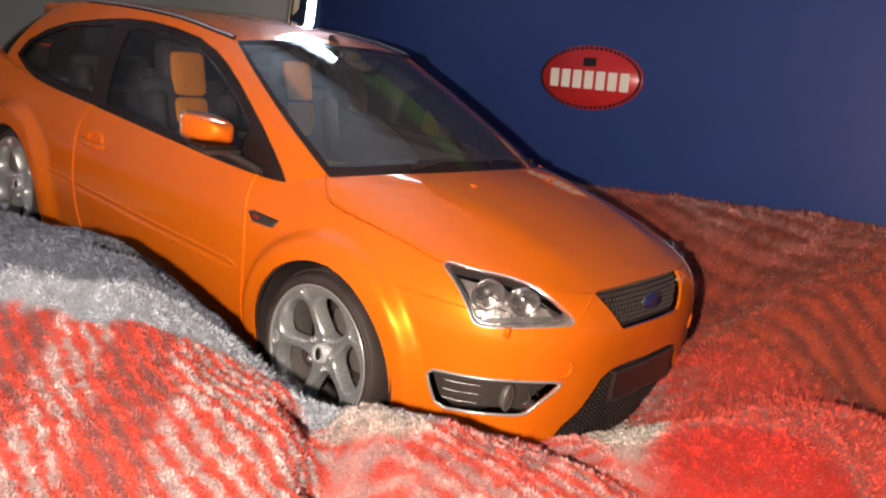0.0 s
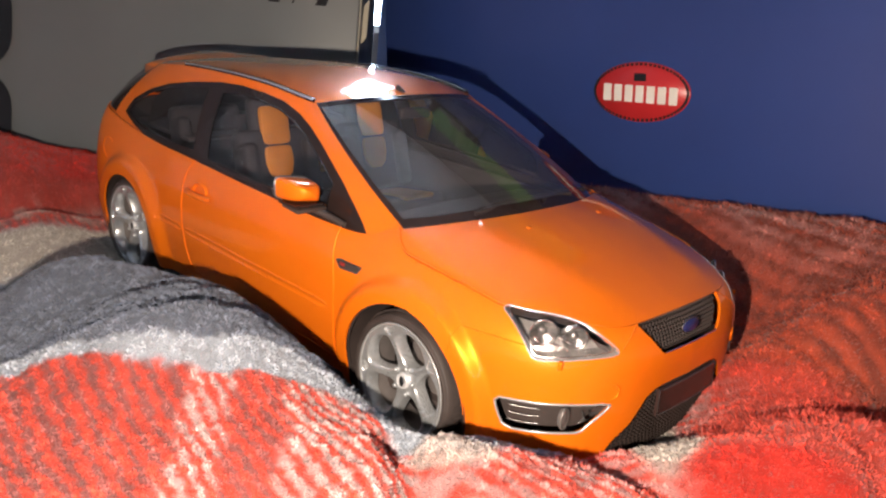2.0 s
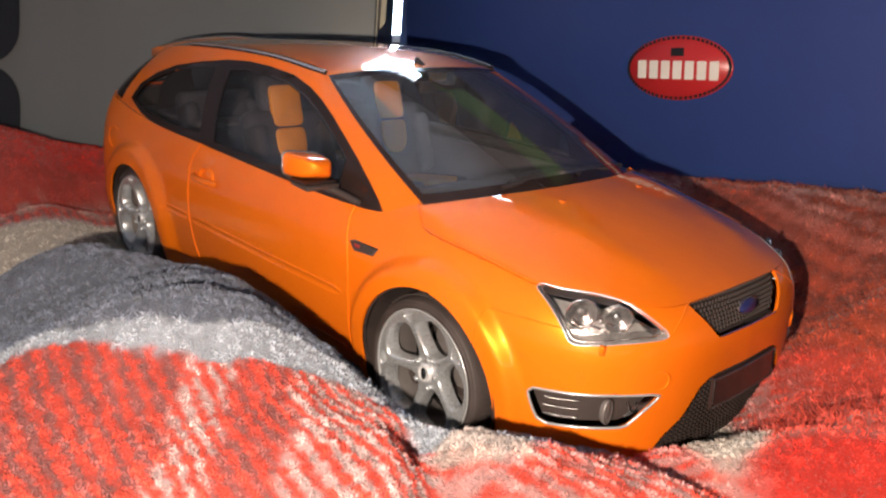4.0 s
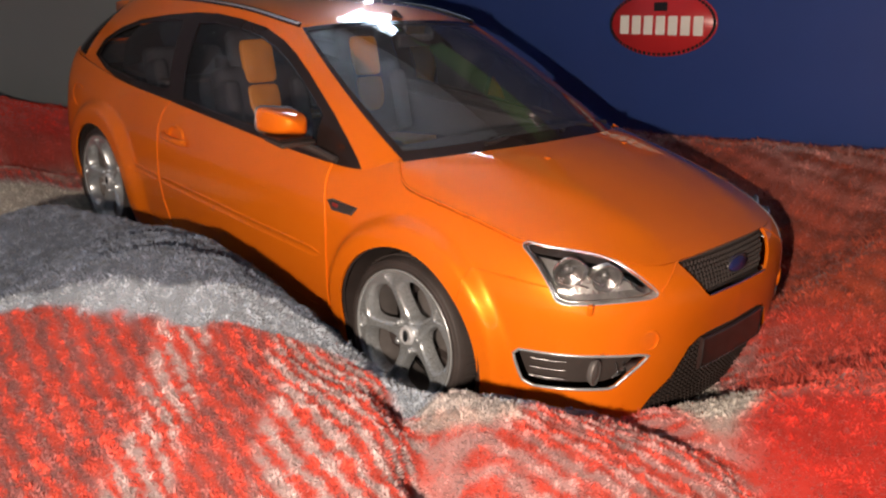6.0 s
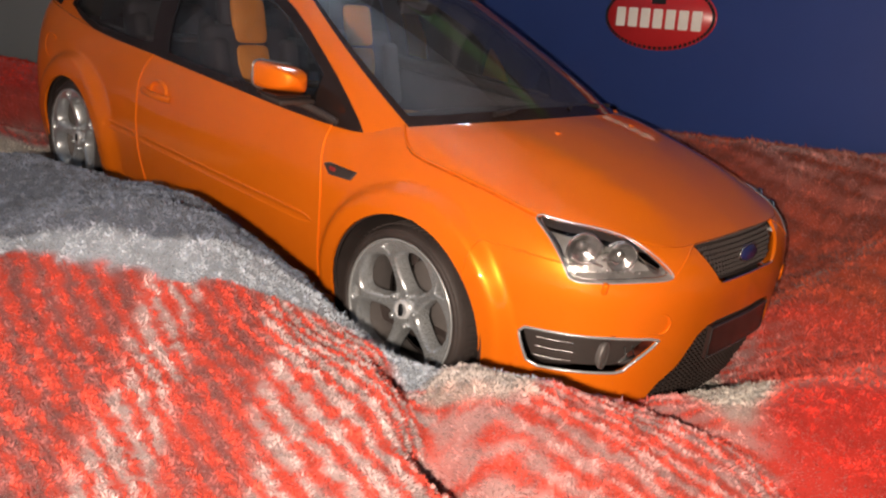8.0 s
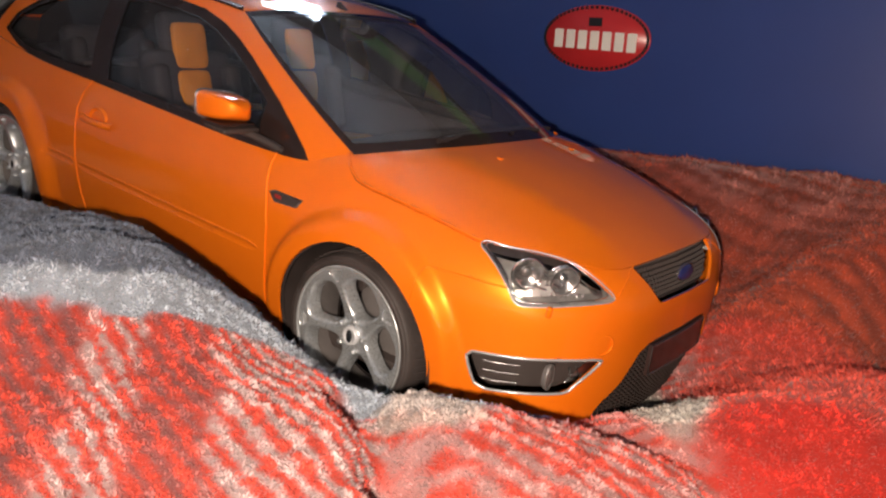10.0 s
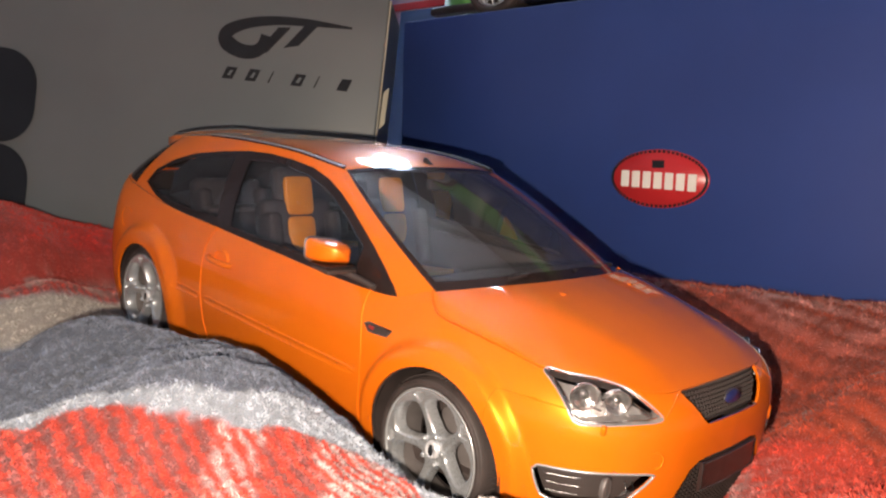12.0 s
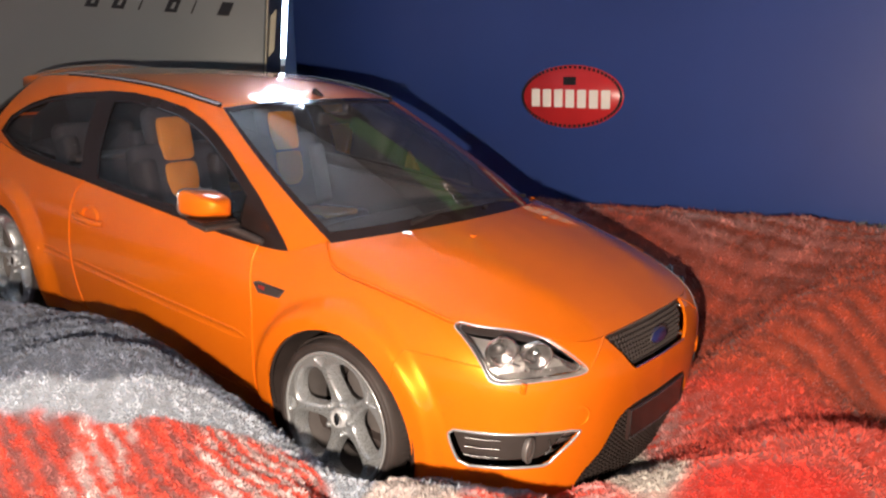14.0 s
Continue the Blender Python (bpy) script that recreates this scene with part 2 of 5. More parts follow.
def room():
    x0, x1, y0, y1, z0, z1 = ROOM
    t = 0.1
    a, b, c, d = WIN
    zm, zh = (z0 + z1) / 2, z1 - z0
    north = box_mesh((a - x0 + t, t, zh), ((a + x0 - t) / 2, y1 + t / 2, zm))
    box_mesh((x1 + t - b, t, zh), ((b + x1 + t) / 2, y1 + t / 2, zm), bm=north)
    box_mesh((b - a, t, c - z0), ((a + b) / 2, y1 + t / 2, (c + z0) / 2), bm=north)
    box_mesh((b - a, t, z1 - d), ((a + b) / 2, y1 + t / 2, (d + z1) / 2), bm=north)
    for name, bm, mat in (
        ("wall_north", north, PLASTER),
        ("wall_south", box_mesh((x1 - x0 + 2 * t, t, zh), ((x0 + x1) / 2, y0 - t / 2, zm)), PLASTER),
        ("wall_west", box_mesh((t, y1 - y0, zh), (x0 - t / 2, (y0 + y1) / 2, zm)), PLASTER),
        ("wall_east", box_mesh((t, y1 - y0, zh), (x1 + t / 2, (y0 + y1) / 2, zm)), PLASTER),
        ("floor", box_mesh((x1 - x0 + 2 * t, y1 - y0 + 2 * t, t), ((x0 + x1) / 2, (y0 + y1) / 2, z0 - t / 2)), FLOORING),
        ("ceiling", box_mesh((x1 - x0 + 2 * t, y1 - y0 + 2 * t, t), ((x0 + x1) / 2, (y0 + y1) / 2, z1 + t / 2)), CEILING_WHITE),
    ):
        ob = part(name, bm, mat, smooth=False)
        tagged(ob, "plain " + ("wooden floor" if name == "floor" else "pale plaster " + name.split("_")[0]) + " of the dim room", name.split("_")[0], kind="structure")
    window = new("window_1")
    tagged(window, "tall bright window with a slim white frame in the wall", "window", kind="structure")
    frame_bm = bmesh.new()
    w = 0.025
    for size, centre in (((b - a, 0.06, w), ((a + b) / 2, y1 + 0.05, c + w / 2)), ((b - a, 0.06, w), ((a + b) / 2, y1 + 0.05, d - w / 2)),
                         ((w, 0.06, d - c - 2 * w), (a + w / 2, y1 + 0.05, (c + d) / 2)), ((w, 0.06, d - c - 2 * w), (b - w / 2, y1 + 0.05, (c + d) / 2)),
                         ((0.20, 0.05, d - c - 2 * w), (-1.87, y1 + 0.05, (c + d) / 2))):
        box_mesh(size, centre, 0.003, 1, bm=frame_bm)
    part("window_frame", frame_bm, WHITE_PRINT, window, smooth=False)
    m, nodes, links, bsdf = nodes_of("daylight")
    glow = nodes.new("ShaderNodeEmission")
    glow.inputs["Color"].default_value = (0.62, 0.78, 1.0, 1)
    glow.inputs["Strength"].default_value = DAYLIGHT
    links.new(glow.outputs[0], nodes["Material Output"].inputs["Surface"])
    sky = part("backdrop", box_mesh((b - a + 0.3, 0.01, d - c + 0.3), ((a + b) / 2, y1 + 0.16, (c + d) / 2)), m, smooth=False)
    tagged(sky, "pale blue daylight outside the window", "sky", kind="structure")


room()

# ---- the bed and the blanket ----
FOLDS = [(-0.0517, -0.0720, 0.0251, 0.0613, 0.0412, -33.3), (-0.0249, -0.1, 0.0108, 0.0546, 0.0168, 52.5), (-0.2383, -0.0453, 0.0563, 0.0776, 0.1043, -43.5),
         (0.0601, -0.0529, 0.0154, 0.0689, 0.0219, 45.6), (0.0886, 0.0026, 0.0224, 0.0424, 0.0424, 0), (0.0698, 0.0406, 0.0287, 0.0392, 0.0196, 30.5),
         (-0.0861, -0.0982, 0.0174, 0.0159, 0.0243, -11.5), (-0.048, -0.092, 0.0032, 0.045, 0.011, 52.5), (0.050, -0.0385, 0.0036, 0.017, 0.010, 45), (0.029, -0.0492, 0.0072, 0.014, 0.0075, 20)]
CREASES = [(0.028, -0.0745, 0.046, -0.0848, 0.0064, 0.0048), (0.046, -0.0848, 0.072, -0.091, 0.0060, 0.0048), (0.050, -0.040, 0.063, -0.0465, 0.0022, 0.0036), (0.063, -0.0465, 0.086, -0.0475, 0.0030, 0.0046),
           (0.066, 0.028, 0.106, 0.033, 0.0010, 0.0040), (-0.186, -0.085, -0.188, -0.03, 0.007, 0.007), (0.098, -0.01, 0.13, -0.05, 0.003, 0.004)]


def hump(x, y, cx, cy, h, rx, ry, turn):
    c, s = math.cos(radians(turn)), math.sin(radians(turn))
    u, v = (x - cx) * c + (y - cy) * s, -(x - cx) * s + (y - cy) * c
    return h * np.exp(-(u / rx) ** 2 - (v / ry) ** 2)


def off_segment(x, y, ax, ay, bx, by):
    """Distance from a stretch of line."""
    dx, dy = bx - ax, by - ay
    t = np.clip(((x - ax) * dx + (y - ay) * dy) / (dx * dx + dy * dy), 0, 1)
    return np.hypot(x - ax - t * dx, y - ay - t * dy)


def lattice(ix, iy, seed):
    v = np.sin(ix * 127.1 + iy * 311.7 + seed * 74.7) * 43758.5453
    return v - np.floor(v)


def value_noise(x, y, scale, seed=0):
    """Smooth noise from 0 to 1."""
    x, y = x * scale, y * scale
    ix, iy = np.floor(x), np.floor(y)
    fx, fy = x - ix, y - iy
    fx, fy = fx * fx * (3 - 2 * fx), fy * fy * (3 - 2 * fy)
    return (lattice(ix, iy, seed) * (1 - fx) + lattice(ix + 1, iy, seed) * fx) * (1 - fy) + (lattice(ix, iy + 1, seed) * (1 - fx) + lattice(ix + 1, iy + 1, seed) * fx) * fy


def blanket_z(x, y):
    x, y = np.asarray(x, float), np.asarray(y, float)
    z = -0.0055 - 0.0065 * np.clip(x, -0.3, 0.05) + 0.031 * np.clip(x - 0.03, 0, 0.2) + 0.0624 * smooth_step(0.0281, 0.0913, y)
    z = z + 0.0091 * smooth_step(-0.045, -0.075, y) - 0.04 * np.clip(-0.1 - y, 0, 0.12)
    for f in FOLDS:
        z = z + hump(x, y, *f)
    for ax, ay, bx, by, deep, wide in CREASES:
        z = z - deep * np.exp(-(off_segment(x, y, ax, ay, bx, by) / wide) ** 2)
    z = z + 0.0022 * (value_noise(x, y, 55, 3) - 0.5) + 0.0012 * (value_noise(x, y, 160, 5) - 0.5)
    # ribs of the weave beyond the car
    rib = (0.25 * x + 0.97 * y + 0.0012 * (value_noise(x, y, 90, 41) - 0.5)) / 0.0052
    z = z + 0.0005 * np.sin(2 * math.pi * rib) * smooth_step(0.02, 0.03, y) * smooth_step(0.02, 0.04, x)
    return z - 0.0022


RED, DARK_RED, PALE, GREY, SLATE, DEEP = ((0.545, 0.058, 0.034), (0.20, 0.044, 0.028), (0.45, 0.355, 0.35), (0.36, 0.40, 0.46), (0.108, 0.126, 0.172), (0.54, 0.026, 0.014))


def blanket_colour(x, y):
    """The woven pattern: red fields with pale and dark stripes, white bands and slate patches."""
    wob = 0.004
    px = x + wob * (value_noise(x, y, 120, 11) - 0.5) + 0.0016 * (value_noise(x, y, 600, 12) - 0.5)
    py = y + wob * (value_noise(x, y, 120, 13) - 0.5) + 0.0016 * (value_noise(x, y, 600, 14) - 0.5)

    def over(base, colour, mask):
        return base + (np.array(colour) - base) * np.clip(mask, 0, 1)[..., None]

    def stripes(turn, pitch, share=0.5, soft=0.34, ragged=0.4):
        c, s = math.cos(radians(turn)), math.sin(radians(turn))
        sx = x + 0.0012 * (value_noise(x, y, 90, 41) - 0.5) + 0.0012 * (value_noise(x, y, 1500, 43) - 0.5)
        sy = y + 0.0012 * (value_noise(x, y, 90, 42) - 0.5) + 0.0012 * (value_noise(x, y, 900, 44) - 0.5)
        w = (-sx * s + sy * c) / pitch
        broken = value_noise(px * c + py * s, -px * s + py * c, 260, 15)
        return smooth_step(share - soft, share + soft, 0.5 + 0.5 * np.sin(2 * math.pi * w) + ragged * (broken - 0.5) + 0.6 * ragged * (value_noise(x, y, 620, 16) - 0.5))

    col = np.zeros(px.shape + (3,)) + np.array(RED)
    # far field: red with dark stripes
    far = smooth_step(0.02, 0.03, py)
    col = over(col, (0.50, 0.074, 0.030), far)
    col = over(col, DARK_RED, 0.78 * stripes(-14, 0.0052, 0.46, 0.40, 1.0) * far)
    pale_far = far * smooth_step(0.3, 0.7, value_noise(px, py, 30, 21)) * smooth_step(0.055, 0.085, py)
    col = over(col, PALE, 0.46 * (1 - stripes(-14, 0.0052, 0.62, 0.34, 1.0)) * pale_far)
    # near field, in four bands across
    q = py + 0.8 * px
    near = 1 - far
    left = near * (1 - smooth_step(-0.110, -0.106, q))
    col = over(col, (0.19, 0.085, 0.085), 0.8 * stripes(-6, 0.0032, 0.55) * left)
    pale_1 = near * smooth_step(-0.110, -0.106, q) * (1 - smooth_step(-0.097, -0.093, q))
    col = over(col, PALE, 0.9 * stripes(-9, 0.0029, 0.50) * pale_1)
    dark = near * smooth_step(-0.097, -0.093, q) * (1 - smooth_step(-0.084, -0.079, q))
    col = over(col, (0.20, 0.09, 0.09), 0.75 * stripes(-7, 0.0031, 0.55) * dark)
    front = near * smooth_step(0.0, 0.005, (px - 0.040) * 0.75 + (py + 0.080) * 0.66) * (1 - smooth_step(0.01, 0.02, py))
    pale_2 = near * smooth_step(-0.084, -0.079, q) * (1 - front) * (1 - smooth_step(-0.02, -0.01, py) * smooth_step(0.02, 0.04, px))
    col = over(col, PALE, 0.9 * stripes(-4, 0.0034, 0.50) * pale_2)
    col = over(col, PALE, (0.66 - 0.60 * smooth_step(0.050, 0.066, px) * smooth_step(-0.050, -0.030, py)) * stripes(13, 0.0034, 0.50, 0.45, 1.0) * front)
    # slate field beside the car, edged with white
    edge = np.interp(px, [-0.2, -0.0346, -0.0165, -0.005, 0.0003, 0.004, 0.006, 0.0121, 0.026, 0.040], [-0.212, -0.1208, -0.1074, -0.1019, -0.0933, -0.0833, -0.077, -0.073, -0.0745, -0.0755])
    inside = (py - edge) * 0.8
    patch = smooth_step(0, 0.0016, inside) * (1 - smooth_step(0.046, 0.050, px)) * smooth_step(-0.172, -0.167, px) * (py < 0.0)
    col = over(col, GREY, patch)
    edge_2 = np.interp(px, [-0.2, -0.0322, -0.0216, -0.0129, -0.0107, -0.0071, -0.001, 0.004, 0.010], [-0.204, -0.113, -0.105, -0.0985, -0.0905, -0.084, -0.073, -0.060, -0.040])
    slate = smooth_step(-0.001, 0.0018, py - edge_2) * (1 - smooth_step(0.004, 0.010, px)) * smooth_step(-0.146, -0.140, px) * (py < 0.0)
    col = over(col, SLATE, 0.92 * slate)
    # beige band behind the slate field, then plain brick red
    col = over(col, (0.50, 0.46, 0.40), patch * smooth_step(-0.141, -0.147, px))
    col = over(col, (0.40, 0.050, 0.036), 0.85 * smooth_step(-0.174, -0.181, px) * (py < 0.02))
    col = over(col, (0.46, 0.36, 0.32), 0.6 * smooth_step(-0.172, -0.176, px) * smooth_step(-0.192, -0.184, px) * smooth_step(0.5, 0.7, value_noise(px, py, 260, 51)) * (py < 0.0))
    # pale patch by the front wheel and under the bumper
    c, s = math.cos(radians(-52)), math.sin(radians(-52))
    u, v = (px - 0.055) * c + (py + 0.018) * s, -(px - 0.055) * s + (py + 0.018) * c
    col = over(col, (0.42, 0.38, 0.34), 1 - smooth_step(0.8, 1.1, np.hypot(u / 0.030, v / 0.010)))
    col = over(col, (0.46, 0.38, 0.34), 0.8 * (1 - smooth_step(0.8, 1.1, np.hypot((px - 0.041) / 0.010, (py + 0.072) / 0.006))))
    # plain red spot
    col = over(col, DEEP, 1 - smooth_step(0.8, 1.15, np.hypot((px - 0.095) / 0.020, (py + 0.036) / 0.016)))
    # slate corner by the box and plain red crest at the back
    col = over(col, (0.20, 0.20, 0.21), smooth_step(0.0, 0.004, (px - 0.083) * 0.8 + (py - 0.080) * 0.65))
    col = over(col, DEEP, smooth_step(-0.196, -0.203, px) * (1 - smooth_step(-0.228, -0.238, px)) * smooth_step(-0.075, -0.065, py))
    return col * (0.86 + 0.28 * value_noise(x, y, 420, 17))[..., None]


def fleece(name):
    m, nodes, links, bsdf = nodes_of(name)
    col = nodes.new("ShaderNodeVertexColor")
    col.layer_name = "weave"
    links.new(col.outputs["Color"], bsdf.inputs["Base Color"])
    bsdf.inputs["Roughness"].default_value = 0.75
    bsdf.inputs["Sheen Weight"].default_value = 0.22
    bsdf.inputs["Sheen Roughness"].default_value = 0.4
    bsdf.inputs["Specular IOR Level"].default_value = 0.35
    return m


FLEECE = fleece("fleece")


def coloured_mesh(name, co, faces, colours):
    me = bpy.data.meshes.new(name)
    me.from_pydata(co.tolist(), [], faces)
    layer = me.color_attributes.new("weave", "FLOAT_COLOR", "POINT")
    layer.data.foreach_set("color", np.concatenate([colours, np.ones((len(colours), 1))], 1).ravel())
    me.polygons.foreach_set("use_smooth", [True] * len(me.polygons))
    me.materials.append(FLEECE)
    return me


def blanket():
    xs = np.concatenate([np.linspace(-0.9, -0.3, 25)[:-1], np.linspace(-0.3, -0.12, 90)[:-1], np.linspace(-0.12, 0.13, 250)[:-1], np.linspace(0.13, 0.2, 30)[:-1], np.linspace(0.2, 0.8, 25)])
    ys = np.concatenate([np.linspace(-0.8, -0.22, 25)[:-1], np.linspace(-0.22, -0.02, 200)[:-1], np.linspace(-0.02, 0.14, 100)[:-1], np.linspace(0.14, 0.7, 25)])
    gx, gy = np.meshgrid(xs, ys, indexing="ij")
    co = np.stack([gx, gy, blanket_z(gx, gy)], -1).reshape(-1, 3)
    nx, ny = gx.shape
    i = np.arange(nx * ny).reshape(nx, ny)
    quads = np.stack([i[:-1, :-1], i[1:, :-1], i[1:, 1:], i[:-1, 1:]], -1).reshape(-1, 4).tolist()
    # cloth colour cut to 0.7: the shade beneath the nap is painted in
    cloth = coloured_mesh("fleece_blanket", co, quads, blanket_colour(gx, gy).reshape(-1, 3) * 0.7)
    ob = new("fleece_blanket", cloth)
    tagged(ob, "red, white and slate patterned fleece blanket lying in soft folds", "blanket")

    # the nap: short bent tufts standing on the cloth
    rng = np.random.default_rng(7)
    spots = []
    for x0, x1, y0, y1, step in ((0.024, 0.085, -0.10, -0.060, 0.00034), (-0.10, 0.10, -0.15, -0.05, 0.00028), (0.03, 0.125, -0.05, -0.03, 0.00030), (0.10, 0.14, -0.10, -0.05, 0.00034), (-0.10, -0.0, -0.05, -0.04, 0.0004), (-0.30, -0.10, -0.16, 0.02, 0.0005), (0.03, 0.15, -0.03, 0.108, 0.00042), (-0.12, 0.03, 0.04, 0.108, 0.0008)):
        n = int((x1 - x0) * (y1 - y0) / step ** 2)
        spots.append(np.stack([rng.uniform(x0, x1, n), rng.uniform(y0, y1, n)], -1))
    p = np.concatenate(spots)
    # none under the car's floor
    under = (p[:, 0] > -0.19) & (p[:, 0] < 0.040) & (np.abs(p[:, 1]) < 0.040)
    p = p[~under]
    n = len(p)
    x, y = p[:, 0], p[:, 1]
    z = blanket_z(x, y)
    e = 0.0006
    gxs, gys = (blanket_z(x + e, y) - z) / e, (blanket_z(x, y + e) - z) / e
    up = np.stack([-gxs, -gys, np.ones(n)], -1)
    up /= np.linalg.norm(up, axis=1)[:, None]
    clump = np.stack([value_noise(x, y, 700, 31) - 0.5, value_noise(x, y, 700, 32) - 0.5, np.zeros(n)], -1)
    bend = clump * 2.0 + rng.normal(0, 0.38, (n, 3))
    tall = ((0.00042 + 0.00026 * rng.random(n)) * (1 + 0.8 * smooth_step(-0.03, 0.0, y)))[:, None] * (0.60 + 0.8 * value_noise(x, y, 850, 33))[:, None]
    root = np.stack([x, y, z - 0.0002], -1)
    mid = root + (up + 0.35 * bend) * tall * 0.55
    tip = root + (up + 0.9 * bend) * tall
    turn = rng.uniform(0, 2 * math.pi, n)
    wide = np.stack([np.cos(turn), np.sin(turn), np.zeros(n)], -1) * (0.00013 + 0.00009 * rng.random(n))[:, None]
    co = np.stack([root - wide, root + wide, mid + wide * 0.9, mid - wide * 0.9, tip], 1).reshape(-1, 3)
    k = np.arange(n)[:, None] * 5
    faces = np.concatenate([k + [0, 1, 2, 3]]).tolist() + np.concatenate([k + [3, 2, 4]]).tolist()
    # low clumps and tuft roots are darkened: shade within the nap, put into colour
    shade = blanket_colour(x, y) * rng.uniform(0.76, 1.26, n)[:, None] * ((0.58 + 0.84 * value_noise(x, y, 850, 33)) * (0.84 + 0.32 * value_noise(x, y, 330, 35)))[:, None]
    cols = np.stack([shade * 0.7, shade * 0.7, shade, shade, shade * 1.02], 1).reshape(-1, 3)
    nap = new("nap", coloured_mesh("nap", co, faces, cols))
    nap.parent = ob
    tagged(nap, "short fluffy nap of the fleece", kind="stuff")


blanket()
bed = new("bed")
bed.location = (-0.05, -0.05, -0.5)
tagged(bed, "bed with a thick mattress under the blanket", "bed")
part("mattress", box_mesh((1.66, 1.46, 0.22), (0, 0, 0.355), 0.05, 4), WHITE_PRINT, bed)
part("bed_base", box_mesh((1.60, 1.40, 0.245), (0, 0, 0.1225), 0.01), FLOORING, bed)

# ---- the boxes ----
BACK_TOP = 0.2305


def oval(rx, rz, depth, steps=56, y=0.0):
    """A flat raised disc in the xz plane, its front towards -y."""
    bm = bmesh.new()
    back = [bm.verts.new((rx * math.cos(t), y, rz * math.sin(t))) for t in np.linspace(0, 2 * math.pi, steps, endpoint=False)]
    face = [bm.verts.new((v.co.x * 0.985, y - depth, v.co.z * 0.985)) for v in back]
    for i in range(steps):
        j = (i + 1) % steps
        bm.faces.new((back[i], back[j], face[j], face[i]))
    bm.faces.new(face[::-1])
    bmesh.ops.recalc_face_normals(bm, faces=bm.faces[:])
    return bm


def slab(points, depth, y=0.0, bm=None):
    """An outline in the xz plane, raised towards -y."""
    bm = bm or bmesh.new()
    back = [bm.verts.new((px, y, pz)) for px, pz in points]
    face = [bm.verts.new((px, y - depth, pz)) for px, pz in points]
    n = len(points)
    for i in range(n):
        j = (i + 1) % n
        bm.faces.new((back[i], back[j], face[j], face[i]))
    bm.faces.new(face)
    bmesh.ops.recalc_face_normals(bm, faces=bm.faces[:])
    return bm


def ring_shape(outer, inner, depth, y=0.0):
    bm = bmesh.new()
    rows = [[(px, y, pz) for px, pz in outer], [(px, y - depth, pz) for px, pz in outer], [(px, y - depth, pz) for px, pz in inner], [(px, y, pz) for px, pz in inner]]
    grid(rows, True, bm)
    bmesh.ops.recalc_face_normals(bm, faces=bm.faces[:])
    return bm


def carton(width, deep, high, mat, x_from):
    """A closed cardboard box with slightly soft, worn edges; its front bottom edge lies on the x axis."""
    bm = box_mesh((width, deep, high), (x_from + width / 2, deep / 2, high / 2), 0.0009, 3)
    bmesh.ops.subdivide_edges(bm, edges=[e for e in bm.edges if e.calc_length() > 0.05], cuts=6, use_grid_fill=True)
    for v in bm.verts:
        v.co += Vector((0, 0.0008 * (noise.noise(v.co * 14) - 0.1), 0.0004 * noise.noise(v.co * 20 + Vector((5, 0, 0)))))
    return bm


blue_box = new("model_car_box")
blue_box.matrix_world = pose(0, 0.1095, 0.028, 7.0, 0, 0)
tagged(blue_box, "glossy dark blue cardboard model car box with a red oval badge", "box", "model car boxes")
part("carton", carton(0.36, 0.13, 0.139, BLUE_CARD, -0.1805), BLUE_CARD, blue_box)
badge = part("badge", oval(0.0215, 0.0115, 0.0004, y=-0.0004), RED_PRINT, blue_box, "red oval badge with a beaded rim")
badge.location = (-0.0319, 0, 0.0664)
rim = bmesh.new()
for k in range(64):
    t = 2 * math.pi * k / 64
    box_mesh((0.0010, 0.0003, 0.0011), (0.0206 * math.cos(t), -0.00095, 0.0107 * math.sin(t)), turn=pose(0, 0, 0, 0, -math.degrees(t), 0), bm=rim)
part("beaded_rim", rim, DARK_PRINT, badge, smooth=False)
for k in range(7):
    x = -0.0146 + k * 0.00487
    part("bar", box_mesh((0.0036, 0.0005, 0.0066), (x, -0.00105, -0.0004 - 0.0001 * k), 0.0003, 1), WHITE_PRINT, badge, smooth=False)
mono = slab([(-0.0028, 0.0042), (0.0024, 0.0042), (0.0024, 0.0072), (-0.0028, 0.0072)], 0.0003, -0.0008)
part("dark_mark", mono, DARK_PRINT, badge, smooth=False)

grey_box = new("model_car_box")
grey_box.matrix_world = pose(-0.16219, 0.04690, 0.0300, 0, 0, 41.95)
tagged(grey_box, "grey cardboard model car box with dark raised marks", "box", "model car boxes")
part("lid", carton(0.33, 0.055, 0.1355, GREY_CARD, -0.3155), GREY_CARD, grey_box)
tray = carton(0.28, 0.083, 0.1350, GREY_CARD, -0.3105)
tray.transform(Matrix.Translation((0, 0.0552, 0)))
part("tray", tray, GREY_CARD, grey_box)
G0 = 0.0300
swoosh = curve_through([(-0.0010, 0.1496), (-0.020, 0.1500), (-0.036, 0.1494), (-0.0490, 0.1468), (-0.0570, 0.1425), (-0.0572, 0.1378), (-0.0510, 0.1344), (-0.0445, 0.1345), (-0.0408, 0.1375), (-0.0396, 0.1424)], 7)
mark = bmesh.new()
rows = []
for i, p in enumerate(swoosh):
    d = swoosh[min(i + 1, len(swoosh) - 1)] - swoosh[max(i - 1, 0)]
    d = d / np.hypot(*d)
    w = np.interp(i / len(swoosh), [0, 0.12, 0.35, 0.56, 1], [0.0004, 0.0017, 0.0024, 0.0036, 0.0022])
    c = Vector((p[0], -0.0007, p[1] - G0))
    o = Vector((-d[1], 0, d[0])) * w
    rows.append([c - o + Vector((0, 0.0006, 0)), c - o, c + o, c + o + Vector((0, 0.0006, 0))])
grid(rows, False, mark)
bmesh.ops.recalc_face_normals(mark, faces=mark.faces[:])
